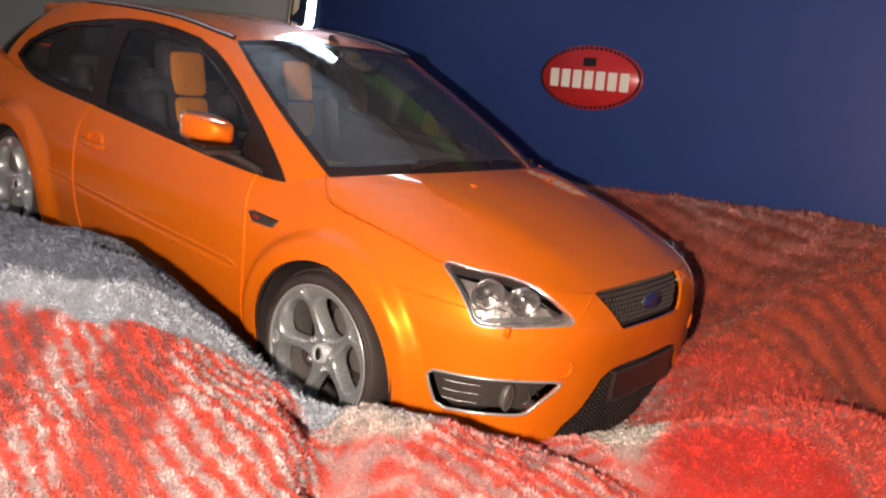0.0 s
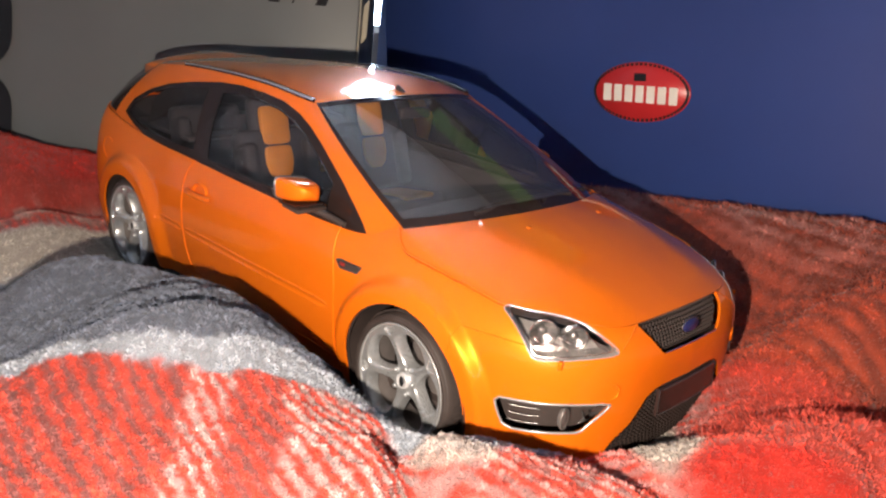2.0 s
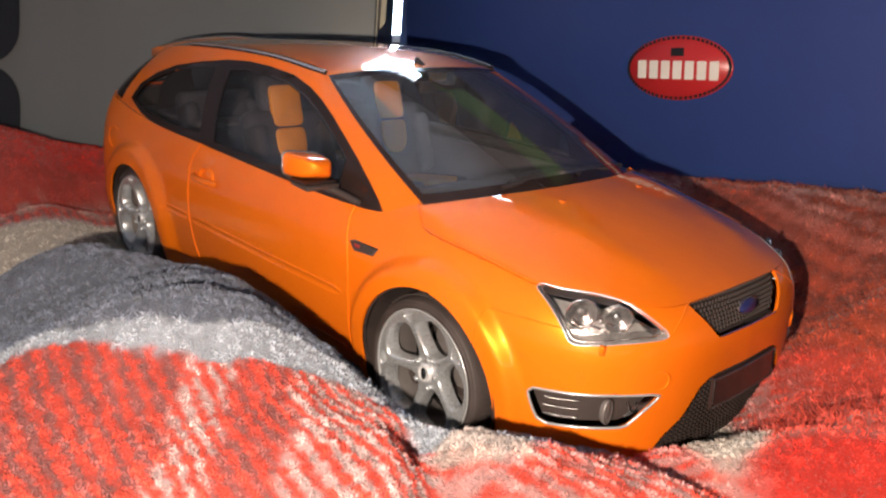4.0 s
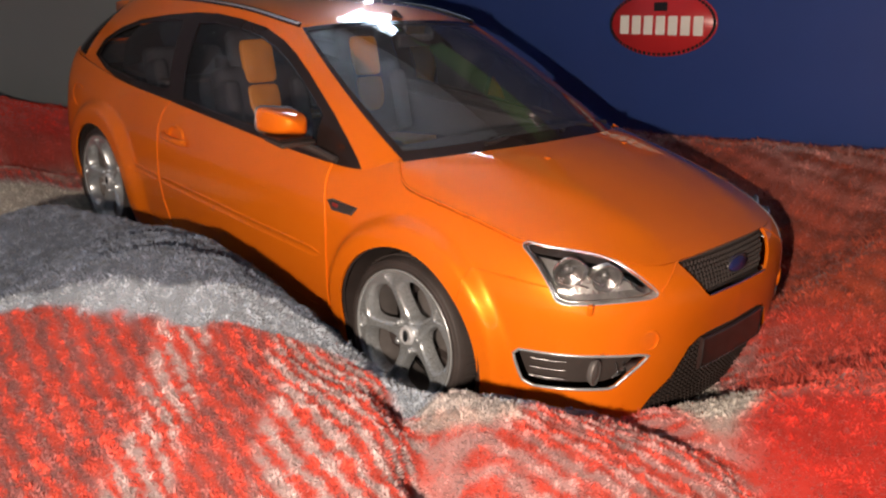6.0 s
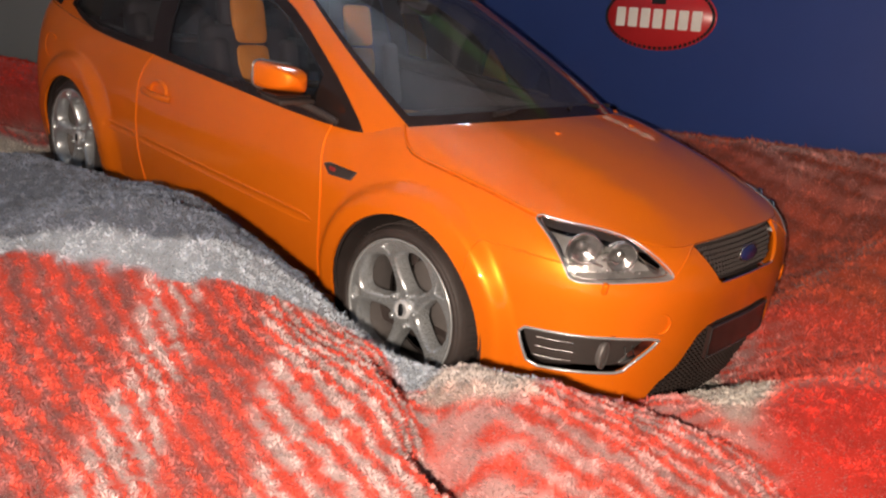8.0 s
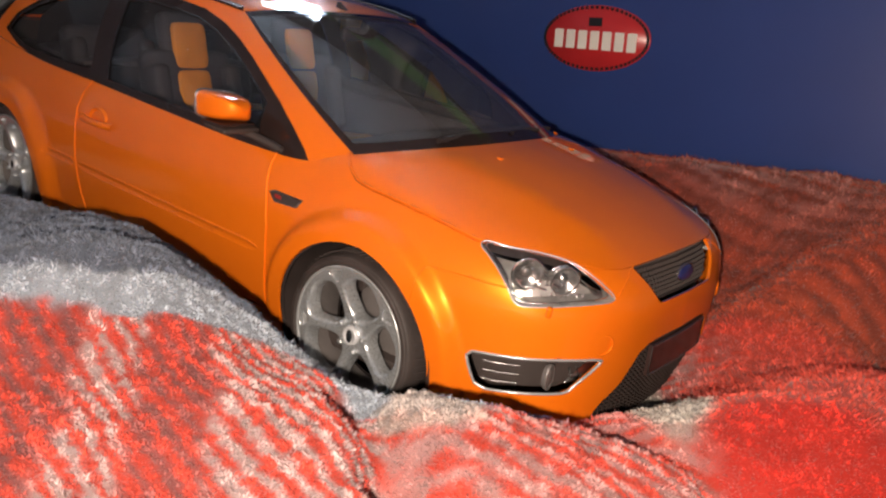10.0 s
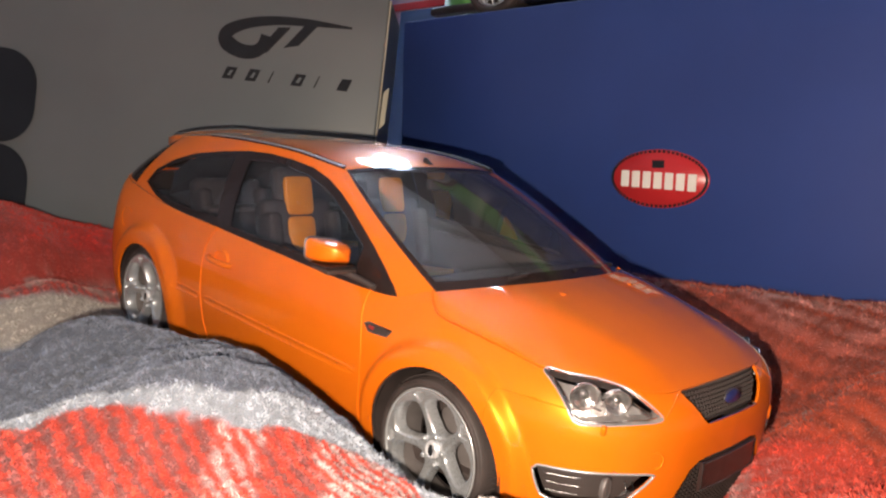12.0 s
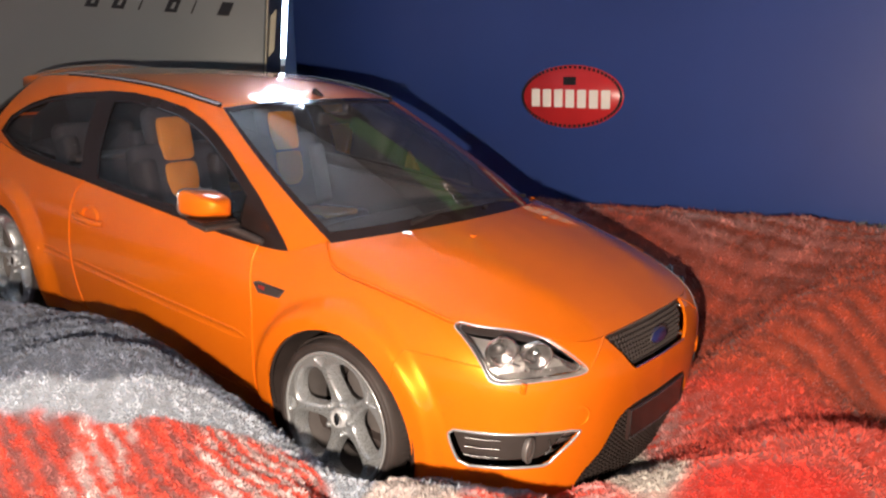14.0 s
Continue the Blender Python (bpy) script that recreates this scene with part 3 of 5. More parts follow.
part("raised_mark", mark, FOIL, grey_box, "dark glossy raised swoosh", smooth=False)
for shape in ([(-0.0436, 0.1338), (-0.0386, 0.1346), (-0.0288, 0.1470), (-0.0343, 0.1465)], [(-0.0309, 0.1377), (-0.0245, 0.1393), (-0.0168, 0.1488), (-0.0226, 0.1484)]):
    stem = slab([(x, z - G0) for x, z in shape], 0.0007, -0.0001)
    part("raised_mark", stem, FOIL, grey_box, smooth=False)
for k in range(6):
    x = -0.0578 + k * 0.0105
    lean, w = 0.0022, 0.0068 if k not in (2, 4) else 0.0026
    z0, z1 = 0.1212 - G0, 0.1266 - G0
    hole = k in (0, 1, 3)
    if hole:
        outer = [(x, z0), (x + w - 0.002, z0), (x + w, z1), (x + lean, z1)]
        inn = [(x + 0.0022, z0 + 0.0014), (x + w - 0.0030, z0 + 0.0014), (x + w - 0.0018, z1 - 0.0014), (x + lean + 0.0014, z1 - 0.0014)]
        bm = ring_shape(outer, inn, 0.0006, -0.0001)
    else:
        bm = slab([(x, z0), (x + w - 0.002, z0), (x + w, z1), (x + lean, z1)], 0.0006, -0.0001)
    part("bar", bm, FOIL, grey_box, smooth=False)


def rounded(cx, cz, hw, hh, r, steps=8):
    out = []
    for sx, sz, a in ((1, 1, 0), (-1, 1, 90), (-1, -1, 180), (1, -1, 270)):
        for k in range(steps):
            t = radians(a + 90 * k / (steps - 1))
            out.append((cx + sx * (hw - r) + r * math.cos(t), cz + sz * (hh - r) + r * math.sin(t)))
    return out


for cz, hh in ((0.1025 - G0, 0.0215), (0.0590 - G0, 0.0215)):
    part("printed_ring", ring_shape(rounded(-0.1780, cz, 0.0365, hh, 0.016), rounded(-0.1780, cz, 0.0135, hh - 0.012, 0.006), 0.0002, -0.0012), DARK_PRINT, grey_box, "black printed ring shape", smooth=False)
tab = part("torn_tab", slab([(0.0145, 0.107 - G0), (0.0168, 0.110 - G0), (0.0172, 0.127 - G0), (0.0148, 0.124 - G0)], 0.0008, 0.012), CREAM_CARD, grey_box, "cream torn card edge", smooth=False)
lid_edge = part("lid_edge", box_mesh((0.0006, 0.002, 0.130), (0.01485, 0.0012, 0.0690), 0.0002, 1), CREAM_CARD, grey_box, "worn pale card edge", smooth=False)


back_box = new("model_car_box")
back_box.matrix_world = pose(0, 0.252, 0.028, 0, 0, 0)
tagged(back_box, "plain lighter blue cardboard model car box behind another box", "box", "model car boxes")
part("carton", carton(0.34, 0.13, BACK_TOP - 0.028, LIGHT_BLUE_CARD, -0.3620), LIGHT_BLUE_CARD, back_box)

lilac_box = new("flat_box")
lilac_box.matrix_world = pose(0, 0.256, BACK_TOP + 0.0004, 0, 0, 0)
tagged(lilac_box, "flat pale lilac box with red lower edge on blue box", "box")
part("carton", carton(0.375, 0.11, 0.045, LILAC_CARD, -0.400), LILAC_CARD, lilac_box)
part("red_edge", box_mesh((0.374, 0.0012, 0.006), (-0.2125, -0.0007, 0.0042), 0.0004, 1), RED_PRINT, lilac_box, "red printed edge", False)

# ---- the orange model car, drawn at full size and scaled by 1 : 18 ----
S = 1 / 18
CAR = pose(0, 0, 0, 6.5, 6.3, 0)
# plan outline at bumper height, front centre to rear centre
WAIST = [(0.928, 0), (0.918, 0.25), (0.886, 0.44), (0.818, 0.60), (0.705, 0.722), (0.55, 0.80), (0.38, 0.845), (0.2, 0.87), (0, 0.88),
         (-0.22, 0.885), (-0.4, 0.885), (-0.7, 0.888), (-1.2, 0.89), (-1.87, 0.885), (-2.4, 0.88), (-2.88, 0.868), (-3.24, 0.81), (-3.44, 0.6), (-3.50, 0.3), (-3.51, 0)]
# the edge where the sides turn into bonnet, window sill and tailgate
SHOULDER = [(0.838, 0, 0.788), (0.830, 0.25, 0.785), (0.806, 0.42, 0.783), (0.735, 0.535, 0.798), (0.635, 0.608, 0.818), (0.50, 0.705, 0.828), (0.38, 0.737, 0.848),
            (0.2, 0.742, 0.888), (0.0, 0.738, 0.930), (-0.2, 0.735, 0.965), (-0.36, 0.802, 0.912), (-0.7, 0.834, 0.908), (-1.2, 0.842, 0.922), (-1.87, 0.826, 0.936),
            (-2.4, 0.808, 0.946), (-2.90, 0.772, 0.982), (-3.25, 0.705, 1.02), (-3.39, 0.51, 1.045), (-3.43, 0.2, 1.05), (-3.44, 0, 1.05)]
PER = 13
waist = curve_through(WAIST, PER)
shoulder = curve_through(SHOULDER, PER)
N_S, N_V = len(waist), 56
ARCHES = ((0.035, 0.340, 0.366), (-2.610, 0.335, 0.345))


def flare(x, z):
    """How far the wheel arches stand out."""
    out = 0.0
    for cx, cz, _ in ARCHES:
        r = math.hypot(x - cx, z - cz)
        soft = float(smooth_step(0.22, 0.36, x - cx))
        out = max(out, 0.042 * float(smooth_step(0.482 + 0.008 * soft, 0.436 - 0.022 * soft, r)))
    return out


def side_point(i, v):
    """v from 0 at the sill to 1 at the shoulder."""
    wx, wy = waist[i]
    sx, sy, sz = shoulder[i]
    j0, j1 = max(0, i - 1), min(N_S - 1, i + 1)
    tx, ty = waist[j1] - waist[j0]
    ln = math.hypot(tx, ty)
    nx, ny = -ty / ln, tx / ln
    if nx * (wx + 1.3) + ny * wy < 0:
        nx, ny = -nx, -ny
    if i in (0, N_S - 1):
        nx, ny = (1 if i == 0 else -1), 0
    zb, zm = 0.165, 0.60
    if v < 0.5:
        t = v / 0.5
        z = zb + (zm - zb) * t
        inset = (0.075 - 0.045 * float(smooth_step(0.3, 0.7, wx))) * (1 - t) ** 2.2
        x, y = wx - nx * inset, wy - ny * inset
    else:
        t = (v - 0.5) / 0.5
        cx, cy, cz = wx - nx * 0.006, wy - ny * 0.006, zm + 0.72 * (sz - zm)
        a, b, c = (1 - t) ** 2, 2 * t * (1 - t), t * t
        x, y, z = a * wx + b * cx + c * sx, a * wy + b * cy + c * sy, a * zm + b * cz + c * sz
    if wy > 0.6:
        f = flare(x, z)
        x, y = x + nx * f, y + ny * f
    return Vector((x, y if i not in (0, N_S - 1) else 0.0, z))


I_COWL = 9 * PER
COWL = curve_through([(-0.2, 0.735, 0.965), (-0.10, 0.60, 0.993), (0.0, 0.38, 1.018), (0.045, 0.18, 1.030), (0.055, 0, 1.033)], 8)


def resampled(points, n):
    """n points at even steps of length along a line."""
    p = np.asarray(points, float)
    d = np.concatenate([[0], np.cumsum(np.linalg.norm(np.diff(p, axis=0), axis=1))])
    return np.stack([np.interp(np.linspace(0, d[-1], n), d, p[:, k]) for k in range(3)], -1)


def skin(middle, outer, first, last, power):
    """A smooth half panel between its middle line, outer edge and two end lines, rounded across."""
    nu, nv = len(middle), len(first)
    u = np.linspace(0, 1, nu)[:, None, None]
    v = np.linspace(0, 1, nv)[None, :, None]
    f = np.concatenate([v, v, v ** power], 2)
    mid, out, a, b = middle[:, None], outer[:, None], first[None], last[None]
    corner = (1 - u) * ((1 - f) * first[0] + f * first[-1]) + u * ((1 - f) * last[0] + f * last[-1])
    return (1 - f) * mid + f * out + (1 - u) * a + u * b - corner


BONNET_CREST = curve_through([(0.055, 1.033), (0.2, 1.010), (0.4, 0.965), (0.6, 0.902), (0.77, 0.828), (0.838, 0.788)], 12)


def bonnet_shell():
    """From the cowl forwards, from the middle outwards."""
    outer = shoulder[3 * PER:9 * PER + 1][::-1]
    nose = shoulder[:3 * PER + 1]
    cowl = resampled(COWL[::-1], len(nose))
    mx = 0.055 + (0.838 - 0.055) * (outer[:, 0] + 0.2) / 0.935
    middle = np.stack([mx, 0 * mx, np.interp(mx, BONNET_CREST[:, 0], BONNET_CREST[:, 1])], -1)
    p = skin(middle, outer, cowl, nose, 2.4)
    # the raised lines that run towards the grille
    x, y = p[..., 0], p[..., 1]
    crest = np.interp(x, [0.0, 0.8], [0.50, 0.33])
    rim = np.linspace(0, 1, p.shape[1])[None]
    p[..., 2] += 0.008 * np.exp(-((y - crest) / 0.10) ** 2) * smooth_step(0.80, 0.6, x) * (1 - rim ** 8) * smooth_step(-0.06, 0.1, x)
    return grid([[Vector(q) for q in row] for row in p])


# greenhouse: foot line and roof line, front centre to rear centre
FOOT = [(0.050, 0, 1.026), (0.035, 0.2, 1.022), (-0.01, 0.40, 1.008), (-0.10, 0.59, 0.983), (-0.20, 0.705, 0.960), (-0.34, 0.793, 0.910), (-0.7, 0.828, 0.906), (-1.2, 0.836, 0.920),
        (-1.87, 0.820, 0.934), (-2.4, 0.802, 0.944), (-2.90, 0.766, 0.980), (-3.25, 0.697, 1.018), (-3.39, 0.50, 1.043), (-3.44, 0, 1.048)]
TOP = [(-1.00, 0, 1.414), (-1.005, 0.2, 1.412), (-1.02, 0.38, 1.404), (-1.045, 0.50, 1.392), (-1.075, 0.568, 1.382), (-1.14, 0.600, 1.392), (-1.40, 0.620, 1.418), (-1.65, 0.628, 1.425),
       (-2.0, 0.620, 1.418), (-2.4, 0.600, 1.396), (-2.72, 0.572, 1.362), (-2.86, 0.52, 1.345), (-2.93, 0.40, 1.348), (-2.95, 0, 1.352)]
foot, top = curve_through(FOOT, PER), curve_through(TOP, PER)
N_G = 28


def glass_point(i, v):
    a, b = Vector(foot[i]), Vector(top[i])
    p = a.lerp(b, v)
    bow = 4 * v * (1 - v)
    side = float(smooth_step(0.3, 0.8, a.y))
    p.y += 0.035 * bow * side
    p.x += 0.03 * bow * (1 - side) * (1 if a.x > -1 else -1)
    p.z += 0.02 * bow * (1 - side)
    return p


ROOF_CREST = curve_through([(-1.00, 1.414), (-1.15, 1.440), (-1.36, 1.462), (-1.65, 1.472), (-1.9, 1.467), (-2.4, 1.438), (-2.75, 1.398), (-2.95, 1.352)], 12)


def roof_shell():
    """From the windscreen backwards, from the middle outwards."""
    brow = top[:4 * PER + 1]
    outer = top[4 * PER:11 * PER + 1]
    tail = resampled(top[11 * PER:][::-1], len(brow))
    mx = -1.0 - 1.95 * (outer[:, 0] - outer[0, 0]) / (outer[-1, 0] - outer[0, 0])
    middle = np.stack([mx, 0 * mx, np.interp(-mx, -ROOF_CREST[:, 0], ROOF_CREST[:, 1])], -1)
    return grid([[Vector(q) for q in row] for row in skin(middle, outer, brow, tail, 2.2)])


# --- cutting the shells into panels ---


def soften(poly, rounds=2):
    """Rounds the corners of an outline."""
    p = [Vector(q) for q in poly]
    for _ in range(rounds):
        p = [r for a, b in zip(p, p[1:] + p[:1]) for r in (a.lerp(b, 0.25), a.lerp(b, 0.75))]
    return p


def inside(poly, u, w):
    odd = False
    for a, b in zip(poly, poly[1:] + poly[:1]):
        if (a[1] > w) != (b[1] > w) and u < (b[0] - a[0]) * (w - a[1]) / (b[1] - a[1]) + a[0]:
            odd = not odd
    return odd


VIEWS = {"side": (Vector((1, 0, 0)), Vector((0, 1, 0))), "front": (Vector((0, 1, 0)), Vector((1, 0, 0))), "corner": (Vector((1, -1, 0)).normalized(), Vector((1, 1, 0)).normalized())}
UP = Vector((0, 0, 1))


def carve(bm, layer, poly, view, region, where=lambda c: True, only=None):
    """Cuts the outline, seen along a view, into the shell and gives the faces within it a region number."""
    across, along = VIEWS[view]
    poly = [(p[0], p[1]) for p in poly]
    us, ws = [p[0] for p in poly], [p[1] for p in poly]
    for a, b in zip(poly, poly[1:] + poly[:1]):
        lo_u, hi_u, lo_w, hi_w = min(a[0], b[0]) - 0.03, max(a[0], b[0]) + 0.03, min(a[1], b[1]) - 0.03, max(a[1], b[1]) + 0.03
        run = across * (b[0] - a[0]) + UP * (b[1] - a[1])
        if run.length < 1e-6:
            continue
        faces = []
        for f in bm.faces:
            c = f.calc_center_median()
            if lo_u < c.dot(across) < hi_u and lo_w < c.z < hi_w and where(c) and (only is None or f[layer] in only):
                faces.append(f)
        if faces:
            geom = list({v for f in faces for v in f.verts}) + list({e for f in faces for e in f.edges}) + faces
            bmesh.ops.bisect_plane(bm, geom=geom, dist=1e-5, plane_co=across * a[0] + UP * a[1], plane_no=run.cross(along))
    for f in bm.faces:
        c = f.calc_center_median()
        u = c.dot(across)
        if min(us) < u < max(us) and min(ws) < c.z < max(ws) and where(c) and (only is None or f[layer] in only) and inside(poly, u, c.z):
            f[layer] = region


def taken(bm, layer, regions):
    """A copy of the faces of some regions."""
    out = bmesh.new()
    made = {}
    for f in bm.faces:
        if f[layer] in regions:
            for v in f.verts:
                if v not in made:
                    made[v] = out.verts.new(v.co)
            out.faces.new([made[v] for v in f.verts])
    bmesh.ops.remove_doubles(out, verts=out.verts[:], dist=0.0012)
    bmesh.ops.dissolve_degenerate(out, edges=out.edges[:], dist=0.0006)
    return out


def mirrored(bm):
    for v in bm.verts:
        v.co.y = -v.co.y
    bmesh.ops.reverse_faces(bm, faces=bm.faces[:])
    return bm


def joined(bm):
    """Adds the mirrored half and welds the middle."""
    geom = bm.verts[:] + bm.edges[:] + bm.faces[:]
    made = bmesh.ops.duplicate(bm, geom=geom)["geom"]
    for g in made:
        if isinstance(g, bmesh.types.BMVert):
            g.co.y = -g.co.y
    bmesh.ops.reverse_faces(bm, faces=[g for g in made if isinstance(g, bmesh.types.BMFace)])
    bmesh.ops.remove_doubles(bm, verts=[v for v in bm.verts if abs(v.co.y) < 0.002], dist=0.0015)
    return bm


def outward(bm):
    """Turns faces away from the car's middle line."""
    bm.normal_update()
    wrong = []
    for f in bm.faces:
        c = f.calc_center_median()
        if f.normal.dot(c - Vector((min(max(c.x, -2.8), 0.3), 0, 0.55))) < 0:
            wrong.append(f)
    bmesh.ops.reverse_faces(bm, faces=wrong)
    bm.normal_update()
    return bm


def panel(bm, gap=0.0018, rim=0.012):
    """Draws the border back a little and folds it inwards, as the edge of a panel."""
    outward(bm)
    border = [e for e in bm.edges if e.is_boundary]
    verts = {v for e in border for v in e.verts}
    moves = {}
    for v in verts:
        mean = sum((f.calc_center_median() for f in v.link_faces), Vector()) / len(v.link_faces)
        pull = mean - v.co
        pull -= v.normal * pull.dot(v.normal)
        if pull.length > 1e-6:
            moves[v] = pull.normalized() * min(gap, pull.length * 0.7)
    normals = {v: v.normal.copy() for v in verts}
    for v, m in moves.items():
        v.co += m
    if rim:
        made = bmesh.ops.extrude_edge_only(bm, edges=border)["geom"]
        fresh = [g for g in made if isinstance(g, bmesh.types.BMVert)]
        for v in fresh:
            near = min((o for e in v.link_edges for o in e.verts if o is not v and o in normals), key=lambda o: (o.co - v.co).length, default=None)
            if near is not None:
                v.co -= normals[near] * rim
        for e in border:
            e.smooth = False
    return bm


def pushed(bm, depth):
    """Sinks a patch along its normals."""
    outward(bm)
    shift = {v: v.normal.copy() for v in bm.verts}
    for v, n in shift.items():
        v.co -= n * depth
    return bm


def scaled(bm, m=None):
    if m is not None:
        bm.transform(m)
    bm.transform(Matrix.Scale(S, 4))
    return bm


def tube(points, radius, closed=True, sides=6):
    """A round bar along points."""
    p = [Vector(q) for q in points]
    n = len(p)
    rows = []
    for i, q in enumerate(p):
        a = p[(i - 1) % n] if closed or i > 0 else q
        b = p[(i + 1) % n] if closed or i < n - 1 else q
        d = (b - a).normalized()
        side = d.cross(UP)
        if side.length < 0.05:
            side = d.cross(Vector((1, 0, 0)))
        side.normalize()
        top_d = side.cross(d)
        rows.append([q + (side * math.cos(t) + top_d * math.sin(t)) * radius for t in np.linspace(0, 2 * math.pi, sides, endpoint=False)])
    if closed:
        rows.append(rows[0])
    bm = grid(rows, True)
    bmesh.ops.remove_doubles(bm, verts=bm.verts[:], dist=1e-6)
    bmesh.ops.recalc_face_normals(bm, faces=bm.faces[:])
    return bm


def loop_of(bm):
    """The points round a patch, in order."""
    border = [e for e in bm.edges if e.is_boundary]
    nxt = {}
    for e in border:
        for v in e.verts:
            nxt.setdefault(v, []).append(e.other_vert(v))
    start = border[0].verts[0]
    out, last, cur = [start.co.copy()], None, start
    while len(out) < len(border) + 2:
        step = next((v for v in nxt[cur] if v is not last), None)
        if step is None or step is start:
            break
        last, cur = cur, step
        out.append(cur.co.copy())
    return out


side = grid([[side_point(i, k / N_V) for k in range(N_V + 1)] for i in range(N_S)])
lay = side.faces.layers.int.new("region")
side.faces.ensure_lookup_table()
BODY, DOOR, FENDER, BUMPER, QUARTER, SILL, HOLE, LAMP, FOG, GRILLE, INTAKE, BONNET = range(12)


def seam_line(bm, layer, one, other):
    """The line where two regions of a shell meet, in order, with the outward direction at each point."""
    links = {}
    for e in bm.edges:
        if len(e.link_faces) == 2:
            r = [f[layer] for f in e.link_faces]
            if (r[0] in one and r[1] in other) or (r[1] in one and r[0] in other):
                for v in e.verts:
                    links.setdefault(v, []).append(e.other_vert(v))
    best, seen = [], set()
    for start in sorted(links, key=lambda v: len(links[v])):
        if start in seen:
            continue
        chain, cur = [start], start
        seen.add(start)
        while True:
            cur = next((v for v in links[cur] if v not in seen), None)
            if cur is None:
                break
            seen.add(cur)
            chain.append(cur)
        if len(chain) > len(best):
            best = chain
    out = []
    for v in best:
        n = sum((f.normal for f in v.link_faces), Vector()).normalized()
        out.append((v.co.copy(), n if n.dot(v.co - Vector((-1.3, 0, 0.55))) > 0 else -n))
    return out


def thinned(line, step, lift):
    """Points of a seam no nearer than a step, lifted off the shell."""
    kept = []
    for p, n in line:
        if not kept or (p + n * lift - kept[-1]).length > step:
            kept.append(p + n * lift)
    return kept


def on_flank(c):
    return c.y > 0.66 and -3.3 < c.x < 0.62


def on_nose(c):
    return c.x > 0.70


def on_corner(c):
    return c.x > 0.36 and c.y > 0.36


REAR_SEAM = [(-1.841, 0.99), (-1.845, 0.935), (-1.886, 0.872), (-1.912, 0.797), (-1.912, 0.702), (-1.904, 0.574), (-1.896, 0.51), (-1.882, 0.414), (-1.86, 0.324), (-1.84, 0.262)]
FRONT_SEAM = [(-0.468, 0.262), (-0.466, 0.342), (-0.456, 0.494), (-0.460, 0.627), (-0.480, 0.724), (-0.499, 0.795), (-0.507, 0.856), (-0.502, 0.93), (-0.50, 0.99)]
carve(side, lay, REAR_SEAM + FRONT_SEAM, "side", DOOR, on_flank)
carve(side, lay, [(-0.52, 0.262), (-0.468, 0.262)] + FRONT_SEAM[1:] + [(0.62, 0.99), (0.62, 0.713), (0.45, 0.717), (0.32, 0.714), (0.30, 0.45), (0.0, 0.30), (-0.25, 0.262)], "side", FENDER, lambda c: c.y > 0.66 and -0.6 < c.x < 0.63, (BODY,))
carve(side, lay, [(-3.3, 1.1), (-1.841, 1.1)] + REAR_SEAM + [(-3.0, 0.262), (-3.3, 0.55)], "side", QUARTER, lambda c: -3.4 < c.x < -1.7 and c.y > 0.4, (BODY,))
carve(side, lay, [(-2.5, 0.10), (-2.5, 0.262), (-0.1, 0.262), (-0.1, 0.10)], "side", SILL, lambda c: c.y > 0.7 and -2.6 < c.x < 0, (BODY,))
for cx, cz, ra in ARCHES:
    ring = [(cx + ra * math.cos(t), cz + ra * math.sin(t)) for t in np.linspace(0, math.pi, 40)] + [(cx - ra, 0.1), (cx + ra, 0.1)]
    carve(side, lay, ring, "side", HOLE, lambda c: c.y > 0.6)


BONNET_SEAM = [(-0.205, 0.968), (-0.165, 0.940), (-0.125, 0.912), (-0.085, 0.895), (-0.014, 0.884), (0.105, 0.873), (0.273, 0.853), (0.446, 0.824), (0.505, 0.832), (0.505, 0.99), (-0.205, 0.99)]
carve(side, lay, BONNET_SEAM, "side", BONNET, lambda c: c.y > 0.62 and -0.25 < c.x < 0.52, (FENDER, BODY))


def corner_outline(points):
    return [((x - y) * 0.70711, z) for x, y, z in points]


LAMP_OUTLINE = [(0.450, 0.747, 0.822), (0.49, 0.712, 0.840), (0.57, 0.64, 0.845), (0.66, 0.575, 0.824), (0.738, 0.530, 0.789), (0.805, 0.500, 0.750), (0.852, 0.468, 0.706), (0.846, 0.490, 0.694),
                (0.801, 0.582, 0.690), (0.723, 0.685, 0.676), (0.635, 0.753, 0.661), (0.615, 0.756, 0.692), (0.583, 0.757, 0.730), (0.539, 0.753, 0.769), (0.492, 0.749, 0.799)]
carve(side, lay, soften([Vector(p) for p in corner_outline(LAMP_OUTLINE)], 1), "corner", LAMP, on_corner)
FOG_OUTLINE = [(0.506, 0.808, 0.468), (0.60, 0.772, 0.478), (0.69, 0.722, 0.486), (0.777, 0.641, 0.495), (0.862, 0.490, 0.492), (0.852, 0.510, 0.462), (0.815, 0.568, 0.402), (0.793, 0.592, 0.366),
               (0.751, 0.643, 0.362), (0.654, 0.723, 0.352), (0.548, 0.772, 0.338), (0.524, 0.794, 0.398)]
carve(side, lay, soften([Vector(p) for p in corner_outline(FOG_OUTLINE)], 1), "corner", FOG, on_corner)
GRILLE_OUTLINE = [(-0.1, 0.80), (0.326, 0.80), (0.330, 0.778), (0.318, 0.757), (0.238, 0.668), (0.222, 0.655), (-0.1, 0.655)]
carve(side, lay, GRILLE_OUTLINE, "front", GRILLE, on_nose)
INTAKE_OUTLINE = [(-0.1, 0.508), (0.19, 0.510), (0.25, 0.503), (0.302, 0.476), (0.338, 0.425), (0.372, 0.372), (0.412, 0.338), (0.452, 0.302), (0.475, 0.262), (0.49, 0.10), (-0.1, 0.10)]
carve(side, lay, INTAKE_OUTLINE, "front", INTAKE, on_nose)
